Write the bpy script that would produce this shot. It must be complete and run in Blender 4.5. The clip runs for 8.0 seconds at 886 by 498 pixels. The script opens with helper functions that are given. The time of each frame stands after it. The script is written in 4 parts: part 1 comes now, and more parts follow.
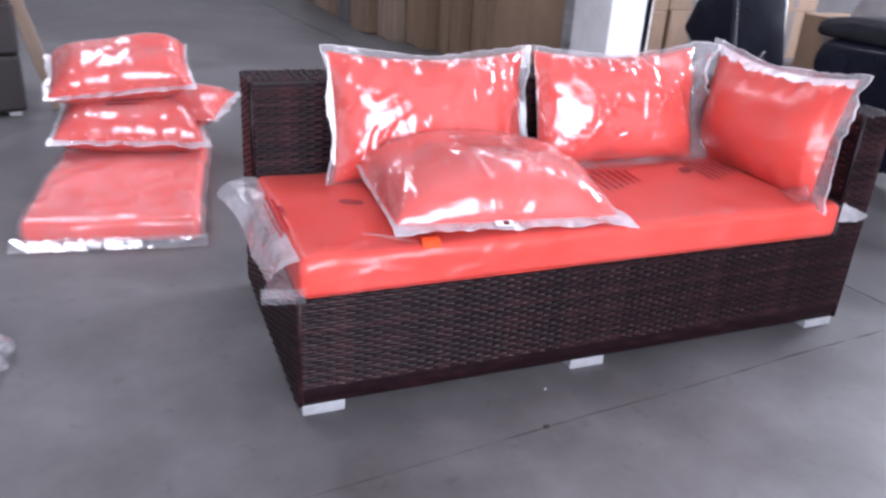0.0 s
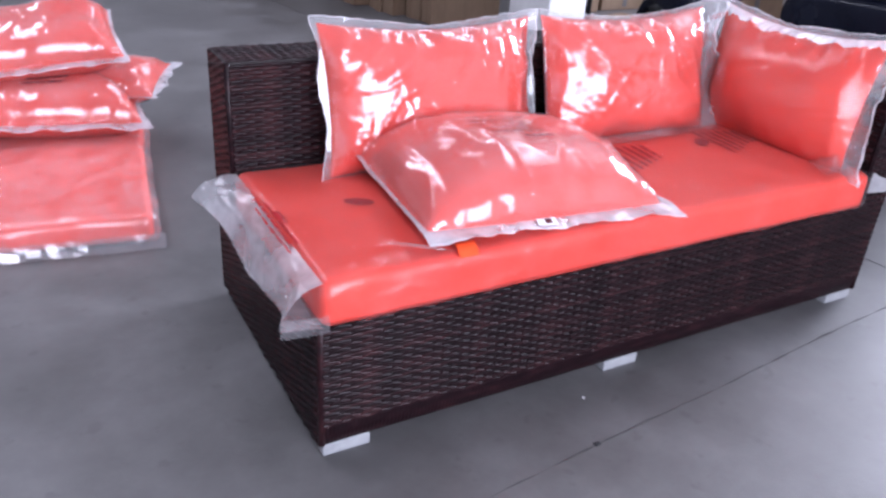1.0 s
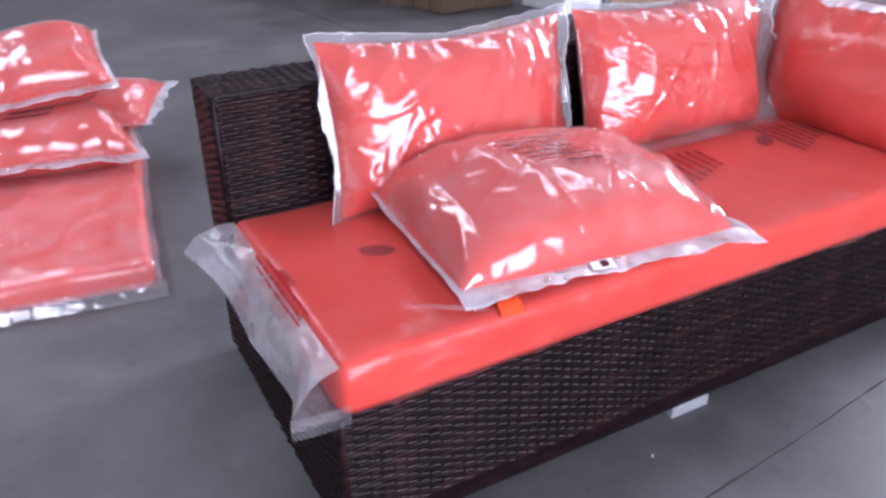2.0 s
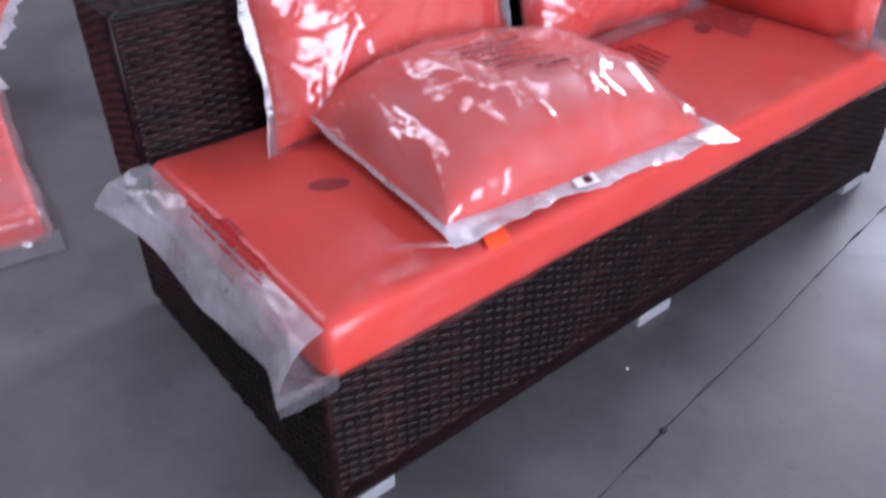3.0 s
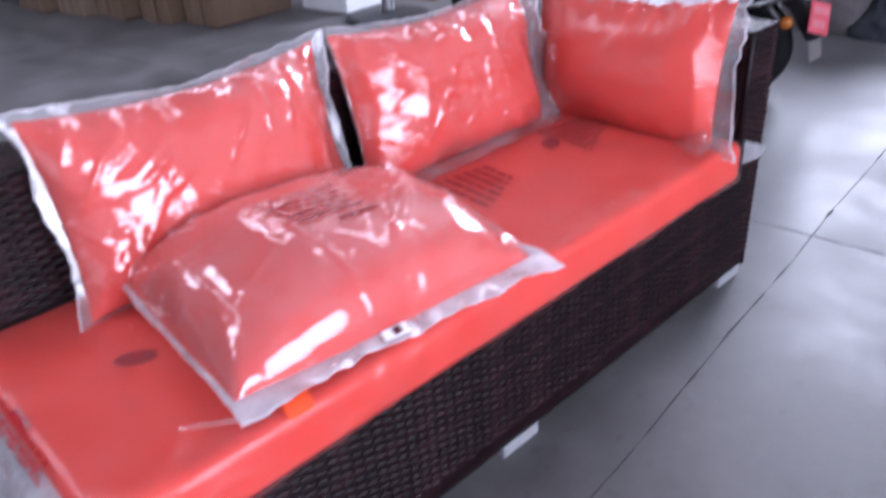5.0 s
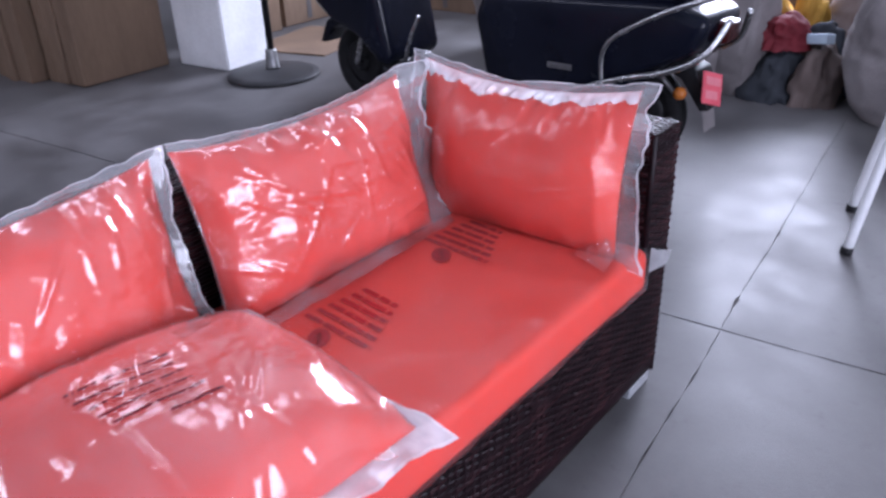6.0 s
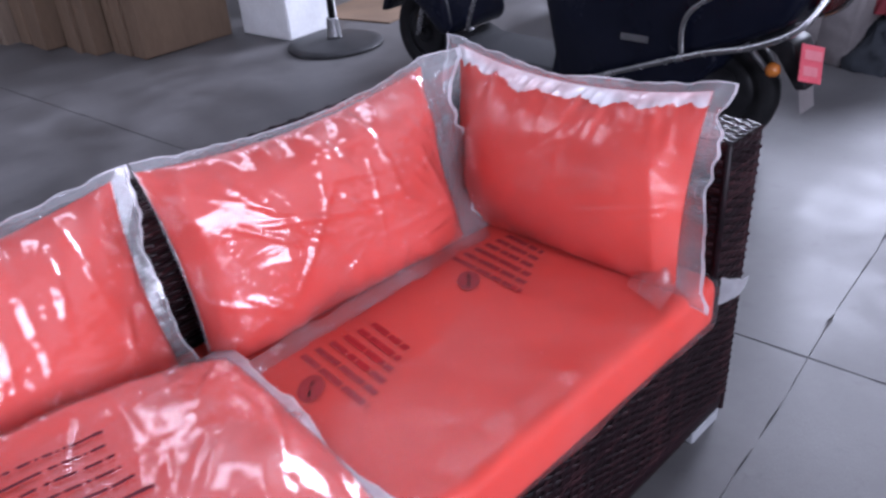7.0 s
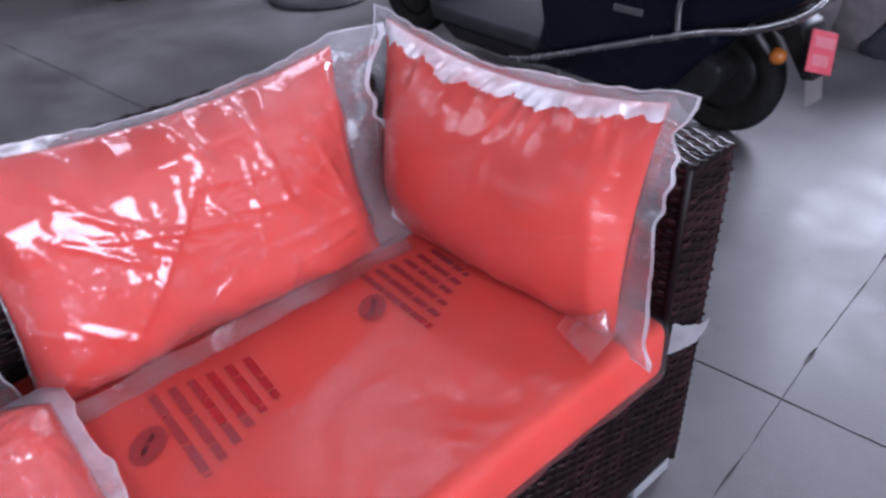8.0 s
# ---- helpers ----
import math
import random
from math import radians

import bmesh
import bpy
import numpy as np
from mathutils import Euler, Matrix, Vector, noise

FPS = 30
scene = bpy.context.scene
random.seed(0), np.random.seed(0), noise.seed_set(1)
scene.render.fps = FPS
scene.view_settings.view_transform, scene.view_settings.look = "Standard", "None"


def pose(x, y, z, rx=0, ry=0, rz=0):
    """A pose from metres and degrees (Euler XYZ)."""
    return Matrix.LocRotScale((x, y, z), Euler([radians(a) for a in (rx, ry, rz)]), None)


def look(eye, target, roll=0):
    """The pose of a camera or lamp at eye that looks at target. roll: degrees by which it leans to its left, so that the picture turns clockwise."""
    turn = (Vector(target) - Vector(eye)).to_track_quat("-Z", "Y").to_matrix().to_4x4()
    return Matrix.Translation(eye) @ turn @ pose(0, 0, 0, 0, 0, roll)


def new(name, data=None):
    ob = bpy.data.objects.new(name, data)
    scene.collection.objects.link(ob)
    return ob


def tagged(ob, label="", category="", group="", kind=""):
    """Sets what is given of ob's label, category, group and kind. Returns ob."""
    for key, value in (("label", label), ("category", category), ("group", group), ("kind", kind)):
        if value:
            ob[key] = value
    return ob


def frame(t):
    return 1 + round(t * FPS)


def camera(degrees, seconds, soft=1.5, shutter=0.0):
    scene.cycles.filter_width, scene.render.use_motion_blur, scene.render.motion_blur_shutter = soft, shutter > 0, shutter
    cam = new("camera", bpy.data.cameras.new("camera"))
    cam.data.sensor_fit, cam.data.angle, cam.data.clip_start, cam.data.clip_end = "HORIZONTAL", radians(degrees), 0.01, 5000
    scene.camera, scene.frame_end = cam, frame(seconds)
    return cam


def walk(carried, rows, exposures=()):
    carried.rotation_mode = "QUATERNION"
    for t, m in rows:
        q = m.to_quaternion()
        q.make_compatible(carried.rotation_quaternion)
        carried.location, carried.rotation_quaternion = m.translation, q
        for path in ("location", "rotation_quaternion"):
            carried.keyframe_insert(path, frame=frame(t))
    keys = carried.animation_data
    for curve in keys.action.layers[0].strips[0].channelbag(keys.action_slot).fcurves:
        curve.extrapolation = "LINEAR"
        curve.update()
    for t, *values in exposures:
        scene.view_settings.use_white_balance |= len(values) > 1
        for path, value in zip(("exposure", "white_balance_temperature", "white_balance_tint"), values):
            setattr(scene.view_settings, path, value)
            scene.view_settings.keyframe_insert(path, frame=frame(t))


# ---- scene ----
cam = camera(58.8, 8.0, soft=2.7, shutter=0.4)
EXPOSURES = [(0.0, 0.66, 6000, 22), (0.5, 0.65, 5850, 23), (1.7, 0.53, 5800, 23), (2.8, 0.15, 5750, 24), (4.2, 0.18, 5750, 24), (5.0, 0.3, 5660, 25), (6.5, 0.12, 5640, 25), (8.0, 0.13, 5720, 25)]
PATH = [
    (0, (-0.338, -1.628, 1.218), (0.385, 0.051, 0.407), 3.9),
    (0.5, (-0.429, -1.357, 1.214), (0.465, 0.204, 0.338), 3.6),
    (0.7, (-0.452, -1.304, 1.212), (0.455, 0.243, 0.318), 3.8),
    (1, (-0.462, -1.243, 1.199), (0.444, 0.292, 0.292), 4.1),
    (1.5, (-0.38, -1.098, 1.19), (0.489, 0.445, 0.261), 1.6),
    (1.7, (-0.327, -1.043, 1.194), (0.479, 0.527, 0.253), 0.5),
    (2.8, (-0.361, -0.775, 1.175), (0.674, 0.547, 0.088), -2.0),
    (3, (-0.38, -0.738, 1.16), (0.651, 0.52, -0.004), -0.0),
    (3.5, (-0.43, -0.709, 1.109), (0.551, 0.53, -0.116), 0.7),
    (4, (-0.402, -0.731, 1.121), (0.617, 0.521, -0.061), -0.7),
    (4.5, (-0.29, -0.786, 1.164), (0.711, 0.505, 0.011), -4.0),
    (5, (-0.113, -0.847, 1.23), (1.05, 0.446, 0.243), -4.0),
    (5.2, (-0.066, -0.864, 1.249), (1.139, 0.45, 0.344), -4.3),
    (6.3, (0.221, -0.586, 1.299), (1.599, 0.52, 0.363), -1.7),
    (6.5, (0.26, -0.561, 1.299), (1.601, 0.589, 0.362), -2.6),
    (7, (0.448, -0.573, 1.283), (1.62, 0.698, 0.278), -4.7),
    (7.5, (0.637, -0.604, 1.281), (1.777, 0.692, 0.271), -5.0),
    (8, (0.767, -0.495, 1.242), (1.874, 0.751, 0.137), -2.0),
]
walk(cam, [(t, look(eye, target, roll)) for t, eye, target, roll in PATH], EXPOSURES)

# ---- daylight: sky, east window, south window, added west and roof fill ----
world = bpy.data.worlds.new("sky")
scene.world = world
world.use_nodes = True
wn = world.node_tree.nodes
sky = wn.new("ShaderNodeTexSky")
sky.sky_type = "NISHITA"
sky.sun_disc = False
sky.sun_elevation, sky.sun_rotation = radians(48), radians(100)
wn["Background"].inputs["Strength"].default_value = 0.1
world.node_tree.links.new(sky.outputs["Color"], wn["Background"].inputs["Color"])


def daylight(name, eye, target, width, height, watts, colour):
    data = bpy.data.lights.new(name, "AREA")
    data.shape, data.size, data.size_y, data.energy, data.color = "RECTANGLE", width, height, watts, colour
    ob = new(name, data)
    ob.matrix_world = look(eye, target)
    return ob


daylight("east_window_daylight", (8.9, 1.6, 2.85), (0, 1.6, 2.85), 2.7, 3.5, 820, (0.93, 0.97, 1.0))
# Weak added fill from the west; no opening is known there.
daylight("west_fill", (-7.9, -0.6, 1.7), (0, -0.6, 1.7), 6.0, 2.8, 28, (0.97, 0.97, 1.0))
daylight("south_window_daylight", (0.0, -4.25, 1.85), (0.0, 0, 1.85), 3.4, 2.3, 230, (0.96, 0.97, 1.0))
# Added overhead fill for the back of the hall; its slots are unseen.
ROOF_FILLS = [(-1.6, 1.2, 190), (3.7, 1.2, 105)]
for rx, rw, watts in ROOF_FILLS:
    daylight("roof_fill", (rx, 4.4, 5.45), (rx, 4.4, 0), 0.8, 8.0, watts, (0.97, 0.98, 1.0))


# ---- materials ----
def material(name):
    m = bpy.data.materials.new(name)
    m.use_nodes = True
    nt = m.node_tree
    return m, nt, nt.nodes["Principled BSDF"]


def add(nt, kind, **inputs):
    n = nt.nodes.new(kind)
    for k, v in inputs.items():
        n.inputs[k.replace("_", " ")].default_value = v
    return n


def ramp(nt, fac, stops):
    r = nt.nodes.new("ShaderNodeValToRGB")
    while len(r.color_ramp.elements) < len(stops):
        r.color_ramp.elements.new(0.5)
    for e, (p, c) in zip(r.color_ramp.elements, stops):
        e.position, e.color = p, (*c, 1)
    nt.links.new(fac, r.inputs["Fac"])
    return r.outputs["Color"]


def coords(nt, scale=(1, 1, 1), rot=(0, 0, 0)):
    tc = nt.nodes.new("ShaderNodeTexCoord")
    mp = nt.nodes.new("ShaderNodeMapping")
    mp.inputs["Scale"].default_value, mp.inputs["Rotation"].default_value = scale, rot
    nt.links.new(tc.outputs["Object"], mp.inputs["Vector"])
    return mp.outputs["Vector"]


def noise_tex(nt, vec, scale, detail=4.0, rough=0.55, dist=0.0):
    n = add(nt, "ShaderNodeTexNoise", Scale=scale, Detail=detail, Roughness=rough, Distortion=dist)
    nt.links.new(vec, n.inputs["Vector"])
    return n.outputs["Fac"]


def bump(nt, height, strength, distance, normal=None):
    b = add(nt, "ShaderNodeBump", Strength=strength, Distance=distance)
    nt.links.new(height, b.inputs["Height"])
    if normal:
        nt.links.new(normal, b.inputs["Normal"])
    return b.outputs["Normal"]


def mottled(name, a, b, scale=6.0, rough=0.6, fine=90.0, relief=0.3, depth=0.002, metal=0.0, stretch=(1, 1, 1), spec=0.5, mid=None):
    """A surface of two tones, with broad stains and a fine grain."""
    m, nt, p = material(name)
    v = coords(nt, stretch)
    broad, grain = noise_tex(nt, v, scale, 5.0), noise_tex(nt, v, fine, 3.0)
    mix = add(nt, "ShaderNodeMath")
    mix.operation = "MULTIPLY_ADD"
    nt.links.new(grain, mix.inputs[0])
    mix.inputs[1].default_value = 0.35
    nt.links.new(broad, mix.inputs[2])
    stops = [(0.38, a), (0.92, b)] if mid is None else [(0.38, a), (0.62, mid), (0.92, b)]
    nt.links.new(ramp(nt, mix.outputs[0], stops), p.inputs["Base Color"])
    rr = add(nt, "ShaderNodeMapRange", To_Min=max(0.05, rough - 0.12), To_Max=min(1.0, rough + 0.12))
    nt.links.new(broad, rr.inputs["Value"])
    nt.links.new(rr.outputs["Result"], p.inputs["Roughness"])
    p.inputs["Metallic"].default_value = metal
    p.inputs["Specular IOR Level"].default_value = spec
    nt.links.new(bump(nt, grain, relief, depth), p.inputs["Normal"])
    return m


def concrete():
    m, nt, p = material("concrete")
    v = coords(nt)
    broad = noise_tex(nt, v, 0.7, 6.0, 0.6, 0.15)
    cloud = noise_tex(nt, v, 2.6, 8.0, 0.62, 0.1)
    grain = noise_tex(nt, v, 140.0, 3.0)
    spots = noise_tex(nt, v, 17.0, 3.0, 0.5)
    base = ramp(nt, cloud, [(0.28, (0.072, 0.070, 0.069)), (0.5, (0.122, 0.119, 0.118)), (0.74, (0.182, 0.179, 0.178))])
    tone = ramp(nt, broad, [(0.3, (0.66, 0.645, 0.66)), (0.7, (1.0, 1.0, 1.0))])
    dirt = ramp(nt, spots, [(0.30, (0.45, 0.43, 0.42)), (0.37, (1, 1, 1))])
    mul = []
    for _ in range(2):
        x = nt.nodes.new("ShaderNodeMix")
        x.data_type, x.blend_type = "RGBA", "MULTIPLY"
        x.inputs["Factor"].default_value = 1.0
        mul.append(x)
    nt.links.new(base, mul[0].inputs["A"])
    nt.links.new(tone, mul[0].inputs["B"])
    nt.links.new(mul[0].outputs["Result"], mul[1].inputs["A"])
    nt.links.new(dirt, mul[1].inputs["B"])
    mul[1].inputs["Factor"].default_value = 0.26
    nt.links.new(mul[1].outputs["Result"], p.inputs["Base Color"])
    p.inputs["Specular IOR Level"].default_value = 0.32
    rr = add(nt, "ShaderNodeMapRange", From_Min=0.3, From_Max=0.7, To_Min=0.40, To_Max=0.64)
    nt.links.new(cloud, rr.inputs["Value"])
    nt.links.new(rr.outputs["Result"], p.inputs["Roughness"])
    nt.links.new(bump(nt, grain, 0.25, 0.0015, bump(nt, cloud, 0.05, 0.01)), p.inputs["Normal"])
    return m


def fabric():
    m, nt, p = material("orange_fabric")
    v = coords(nt)
    broad = noise_tex(nt, v, 5.0, 4.0)
    weave = add(nt, "ShaderNodeTexChecker", Scale=420.0)
    nt.links.new(v, weave.inputs["Vector"])
    nt.links.new(ramp(nt, broad, [(0.3, (0.74, 0.054, 0.032)), (0.7, (0.85, 0.070, 0.040))]), p.inputs["Base Color"])
    p.inputs["Roughness"].default_value = 0.85
    p.inputs["Sheen Weight"].default_value = 0.04
    p.inputs["Specular IOR Level"].default_value = 0.2
    nt.links.new(bump(nt, weave.outputs["Fac"], 0.25, 0.001, bump(nt, broad, 0.3, 0.012)), p.inputs["Normal"])
    return m


def film(name, haze, creases, fine, rough=0.09, shine=2.0):
    """Thin clear plastic: mostly see-through, a little milky, with a crumpled gloss."""
    m, nt, p = material(name)
    nt.nodes.remove(p)
    out = nt.nodes["Material Output"]
    v = coords(nt, (1, 1, 1), (0.4, 0.2, 0.7))
    warp = noise_tex(nt, coords(nt, (1.0, 2.6, 1.6), (0.2, 0.5, 0.5)), fine, 3.0, 0.5, 1.6)
    cloud = noise_tex(nt, v, 9.0, 4.0)
    bend = add(nt, "ShaderNodeMix", Factor=0.12)
    bend.data_type = "VECTOR"
    bent = add(nt, "ShaderNodeTexNoise", Scale=7.0, Detail=2.0)
    nt.links.new(v, bent.inputs["Vector"])
    nt.links.new(v, bend.inputs["A"])
    nt.links.new(bent.outputs["Color"], bend.inputs["B"])
    bend.inputs["Factor"].default_value = 0.12
    facets = add(nt, "ShaderNodeTexVoronoi", Scale=fine * 1.3)
    facets.feature = "DISTANCE_TO_EDGE"
    nt.links.new(bend.outputs["Result"], facets.inputs["Vector"])
    normal = bump(nt, facets.outputs["Distance"], creases * 0.55, 0.02, bump(nt, warp, creases, 0.008))
    clear = add(nt, "ShaderNodeBsdfTransparent")
    clear.inputs["Color"].default_value = (0.97, 0.97, 0.98, 1)
    milk = add(nt, "ShaderNodeBsdfDiffuse")
    milk.inputs["Color"].default_value = (0.90, 0.89, 0.93, 1)
    back = add(nt, "ShaderNodeBsdfTranslucent")
    back.inputs["Color"].default_value = (0.90, 0.89, 0.93, 1)
    both = add(nt, "ShaderNodeMixShader", Fac=0.22)
    nt.links.new(milk.outputs[0], both.inputs[1])
    nt.links.new(back.outputs[0], both.inputs[2])
    hz = add(nt, "ShaderNodeMapRange", From_Min=0.3, From_Max=0.7, To_Min=haze * 0.5, To_Max=haze * 1.5)
    nt.links.new(cloud, hz.inputs["Value"])
    body = add(nt, "ShaderNodeMixShader")
    nt.links.new(hz.outputs["Result"], body.inputs["Fac"])
    nt.links.new(clear.outputs[0], body.inputs[1])
    nt.links.new(both.outputs[0], body.inputs[2])
    gloss = add(nt, "ShaderNodeBsdfGlossy", Roughness=rough)
    nt.links.new(normal, gloss.inputs["Normal"])
    fr = add(nt, "ShaderNodeFresnel", IOR=1.5)
    nt.links.new(normal, fr.inputs["Normal"])
    k = add(nt, "ShaderNodeMath")
    k.operation, k.use_clamp = "MULTIPLY_ADD", True
    k.inputs[1].default_value, k.inputs[2].default_value = shine, 0.02
    nt.links.new(fr.outputs[0], k.inputs[0])
    most = add(nt, "ShaderNodeMath")
    most.operation = "MINIMUM"
    most.inputs[1].default_value = 0.4
    nt.links.new(k.outputs[0], most.inputs[0])
    soft = add(nt, "ShaderNodeBsdfGlossy", Roughness=0.36)
    nt.links.new(normal, soft.inputs["Normal"])
    k2 = add(nt, "ShaderNodeMath")
    k2.operation, k2.use_clamp = "MULTIPLY", True
    k2.inputs[1].default_value = 0.24
    nt.links.new(most.outputs[0], k2.inputs[0])
    under = add(nt, "ShaderNodeMixShader")
    nt.links.new(k2.outputs[0], under.inputs["Fac"])
    nt.links.new(body.outputs[0], under.inputs[1])
    nt.links.new(soft.outputs[0], under.inputs[2])
    top = add(nt, "ShaderNodeMixShader")
    nt.links.new(most.outputs[0], top.inputs["Fac"])
    nt.links.new(under.outputs[0], top.inputs[1])
    nt.links.new(gloss.outputs[0], top.inputs[2])
    nt.links.new(top.outputs[0], out.inputs["Surface"])
    return m


def rattan():
    m, nt, p = material("dark_rattan")
    v = coords(nt, (0.25, 1, 1))
    streak = noise_tex(nt, v, 60.0, 3.0)
    info = nt.nodes.new("ShaderNodeObjectInfo")
    s = add(nt, "ShaderNodeMath")
    s.operation = "MULTIPLY_ADD"
    nt.links.new(info.outputs["Random"], s.inputs[0])
    s.inputs[1].default_value = 0.35
    nt.links.new(streak, s.inputs[2])
    nt.links.new(ramp(nt, s.outputs[0], [(0.35, (0.004, 0.0019, 0.0028)), (0.68, (0.012, 0.0046, 0.0062)), (0.95, (0.036, 0.013, 0.0145))]), p.inputs["Base Color"])
    p.inputs["Roughness"].default_value = 0.34
    p.inputs["Specular IOR Level"].default_value = 0.15
    nt.links.new(bump(nt, streak, 0.3, 0.001), p.inputs["Normal"])
    return m


M_FLOOR = concrete()
M_JOINT = mottled("joint_dirt", (0.06, 0.057, 0.056), (0.14, 0.135, 0.13), 9, 0.9)
M_FABRIC = fabric()
M_FILM = film("clear_bag_film", 0.065, 0.30, 9.0, 0.06, 1.9)
M_PRINTED = film("printed_bag_film", 0.10, 0.28, 8.0, 0.11, 1.6)
M_RIM = film("milky_rim_film", 0.36, 0.26, 8.0, 0.14, 0.9)
M_SMOOTH = film("smooth_bag_film", 0.035, 0.36, 7.0, 0.24, 0.7)
M_FLOORBAG = film("loose_bag_film", 0.14, 0.16, 5.0, 0.2, 0.7)
M_SEAM = film("crumpled_bag_film", 0.11, 0.26, 8.0, 0.12, 1.7)
M_SHEET = film("seat_bag_film", 0.035, 0.36, 6.0, 0.26, 0.4)
M_FLAP = film("milky_bag_film", 0.30, 0.22, 6.0, 0.26, 0.9)
# Nearly opaque white film: window glare on a bag's top, put into the colour.
M_TOP_GLARE = film("top_glare_film", 0.8, 0.30, 8.0, 0.16, 2.0)
# Extra haze whitens the pillow bags' outer edges, as if lit from behind.
M_BRIGHT_EDGE = film("bright_edge_film", 0.48, 0.2, 8.0, 0.15, 1.6)
M_RATTAN = rattan()
M_CORE = mottled("rattan_core", (0.006, 0.0035, 0.0036), (0.014, 0.008, 0.008), 30, 0.6)
M_FOOT = mottled("grey_plastic_foot", (0.24, 0.25, 0.26), (0.36, 0.37, 0.38), 20, 0.5)
M_INK_RED = mottled("red_brown_ink", (0.33, 0.018, 0.021), (0.47, 0.028, 0.030), 60, 0.8, spec=0.1)
M_INK = mottled("print_ink", (0.07, 0.014, 0.020), (0.13, 0.026, 0.034), 60, 0.8, spec=0.1)
M_LABEL = mottled("label_paper", (0.74, 0.73, 0.75), (0.86, 0.85, 0.86), 40, 0.5)
M_TAG = mottled("orange_tag", (0.86, 0.075, 0.012), (0.95, 0.10, 0.018), 30, 0.5)
M_PLASTER = mottled("old_plaster", (0.42, 0.41, 0.40), (0.62, 0.62, 0.62), 1.6, 0.85, 30, 0.4, 0.004)
M_WHITE_WALL = mottled("white_wash", (0.58, 0.58, 0.58), (0.82, 0.83, 0.84), 3.0, 0.8, 40, 0.4, 0.004)
M_ROOF = mottled("roof_sheet", (0.22, 0.23, 0.24), (0.34, 0.35, 0.36), 2.0, 0.5)
M_CARD = mottled("brown_cardboard", (0.11, 0.070, 0.043), (0.22, 0.145, 0.092), 3.0, 0.8, 60, 0.3, 0.002, 0, (1, 1, 0.2))
M_CARD_DARK = mottled("dark_wrap", (0.05, 0.045, 0.045), (0.11, 0.10, 0.10), 5.0, 0.6)
M_WOOD = mottled("bare_wood", (0.15, 0.105, 0.072), (0.27, 0.20, 0.145), 4.0, 0.7, 50, 0.3, 0.002, 0, (4, 4, 0.4))
M_IRON = mottled("cast_iron", (0.022, 0.022, 0.024), (0.05, 0.05, 0.052), 12, 0.5)
M_PAINT = mottled("navy_paint", (0.0028, 0.0035, 0.008), (0.006, 0.0075, 0.016), 4, 0.24, 200, 0.05, 0.0005)
M_VINYL = mottled("black_vinyl", (0.010, 0.010, 0.013), (0.022, 0.022, 0.027), 10, 0.34)
M_RUBBER = mottled("tyre_rubber", (0.008, 0.008, 0.009), (0.018, 0.018, 0.019), 20, 0.75)
M_BLACK = mottled("black_plastic", (0.008, 0.008, 0.009), (0.018, 0.018, 0.020), 14, 0.45)
M_CHROME = mottled("chrome_tube", (0.34, 0.34, 0.35), (0.50, 0.50, 0.51), 20, 0.25, 200, 0.05, 0.0005, 1.0)
M_ALLOY = mottled("dull_alloy", (0.16, 0.16, 0.165), (0.30, 0.30, 0.305), 20, 0.4, 100, 0.1, 0.001, 0.9)
M_AMBER = mottled("amber_lens", (0.36, 0.10, 0.012), (0.46, 0.15, 0.02), 20, 0.25)
M_PINK = mottled("red_number_plate", (0.62, 0.07, 0.10), (0.75, 0.12, 0.16), 14, 0.45)
M_PALE = mottled("plate_print", (0.64, 0.17, 0.20), (0.72, 0.24, 0.27), 30, 0.5)
M_LENS = mottled("red_lens", (0.03, 0.003, 0.003), (0.05, 0.005, 0.005), 30, 0.2)
M_SACK = mottled("woven_sack", (0.13, 0.116, 0.115), (0.25, 0.228, 0.226), 5, 0.7, 160, 0.5, 0.003)
M_SACK_BROWN = mottled("brown_sack", (0.10, 0.075, 0.065), (0.18, 0.135, 0.12), 5, 0.75, 160, 0.5, 0.003)
M_RED = mottled("red_cloth", (0.11, 0.007, 0.013), (0.20, 0.013, 0.022), 6, 0.8)
M_YELLOW = mottled("yellow_cloth", (0.50, 0.27, 0.03), (0.68, 0.40, 0.07), 6, 0.8)
M_TEAL = mottled("dark_cloth", (0.012, 0.016, 0.022), (0.035, 0.04, 0.05), 6, 0.8)
M_BLUEBOX = mottled("pale_blue_card", (0.42, 0.55, 0.66), (0.60, 0.72, 0.80), 6, 0.6)
for dull, spec in ((M_PAINT, 0.22), (M_VINYL, 0.2), (M_RUBBER, 0.12), (M_BLACK, 0.18), (M_IRON, 0.2)):
    dull.node_tree.nodes["Principled BSDF"].inputs["Specular IOR Level"].default_value = spec
M_MAT = mottled("grey_floor_mat", (0.018, 0.019, 0.021), (0.036, 0.037, 0.040), 14, 0.6, spec=0.2)
M_WHITE = mottled("white_plastic", (0.66, 0.67, 0.68), (0.82, 0.83, 0.84), 6, 0.35)


# ---- mesh helpers ----
def mesh_of(name, verts, faces, mat, smooth=True):
    me = bpy.data.meshes.new(name)
    me.from_pydata([tuple(v) for v in verts], [], faces)
    me.materials.append(mat)
    me.polygons.foreach_set("use_smooth", [smooth] * len(me.polygons))
    me.update()
    return me


def part(name, me, parent, label="", m=None):
    ob = new(name, me)
    ob.parent = parent
    if m is not None:
        ob.matrix_basis = m
    return tagged(ob, label)


def thing(name, label, category, m=None, group="", kind=""):
    ob = new(name)
    if m is not None:
        ob.matrix_basis = m
    return tagged(ob, label, category, group, kind)


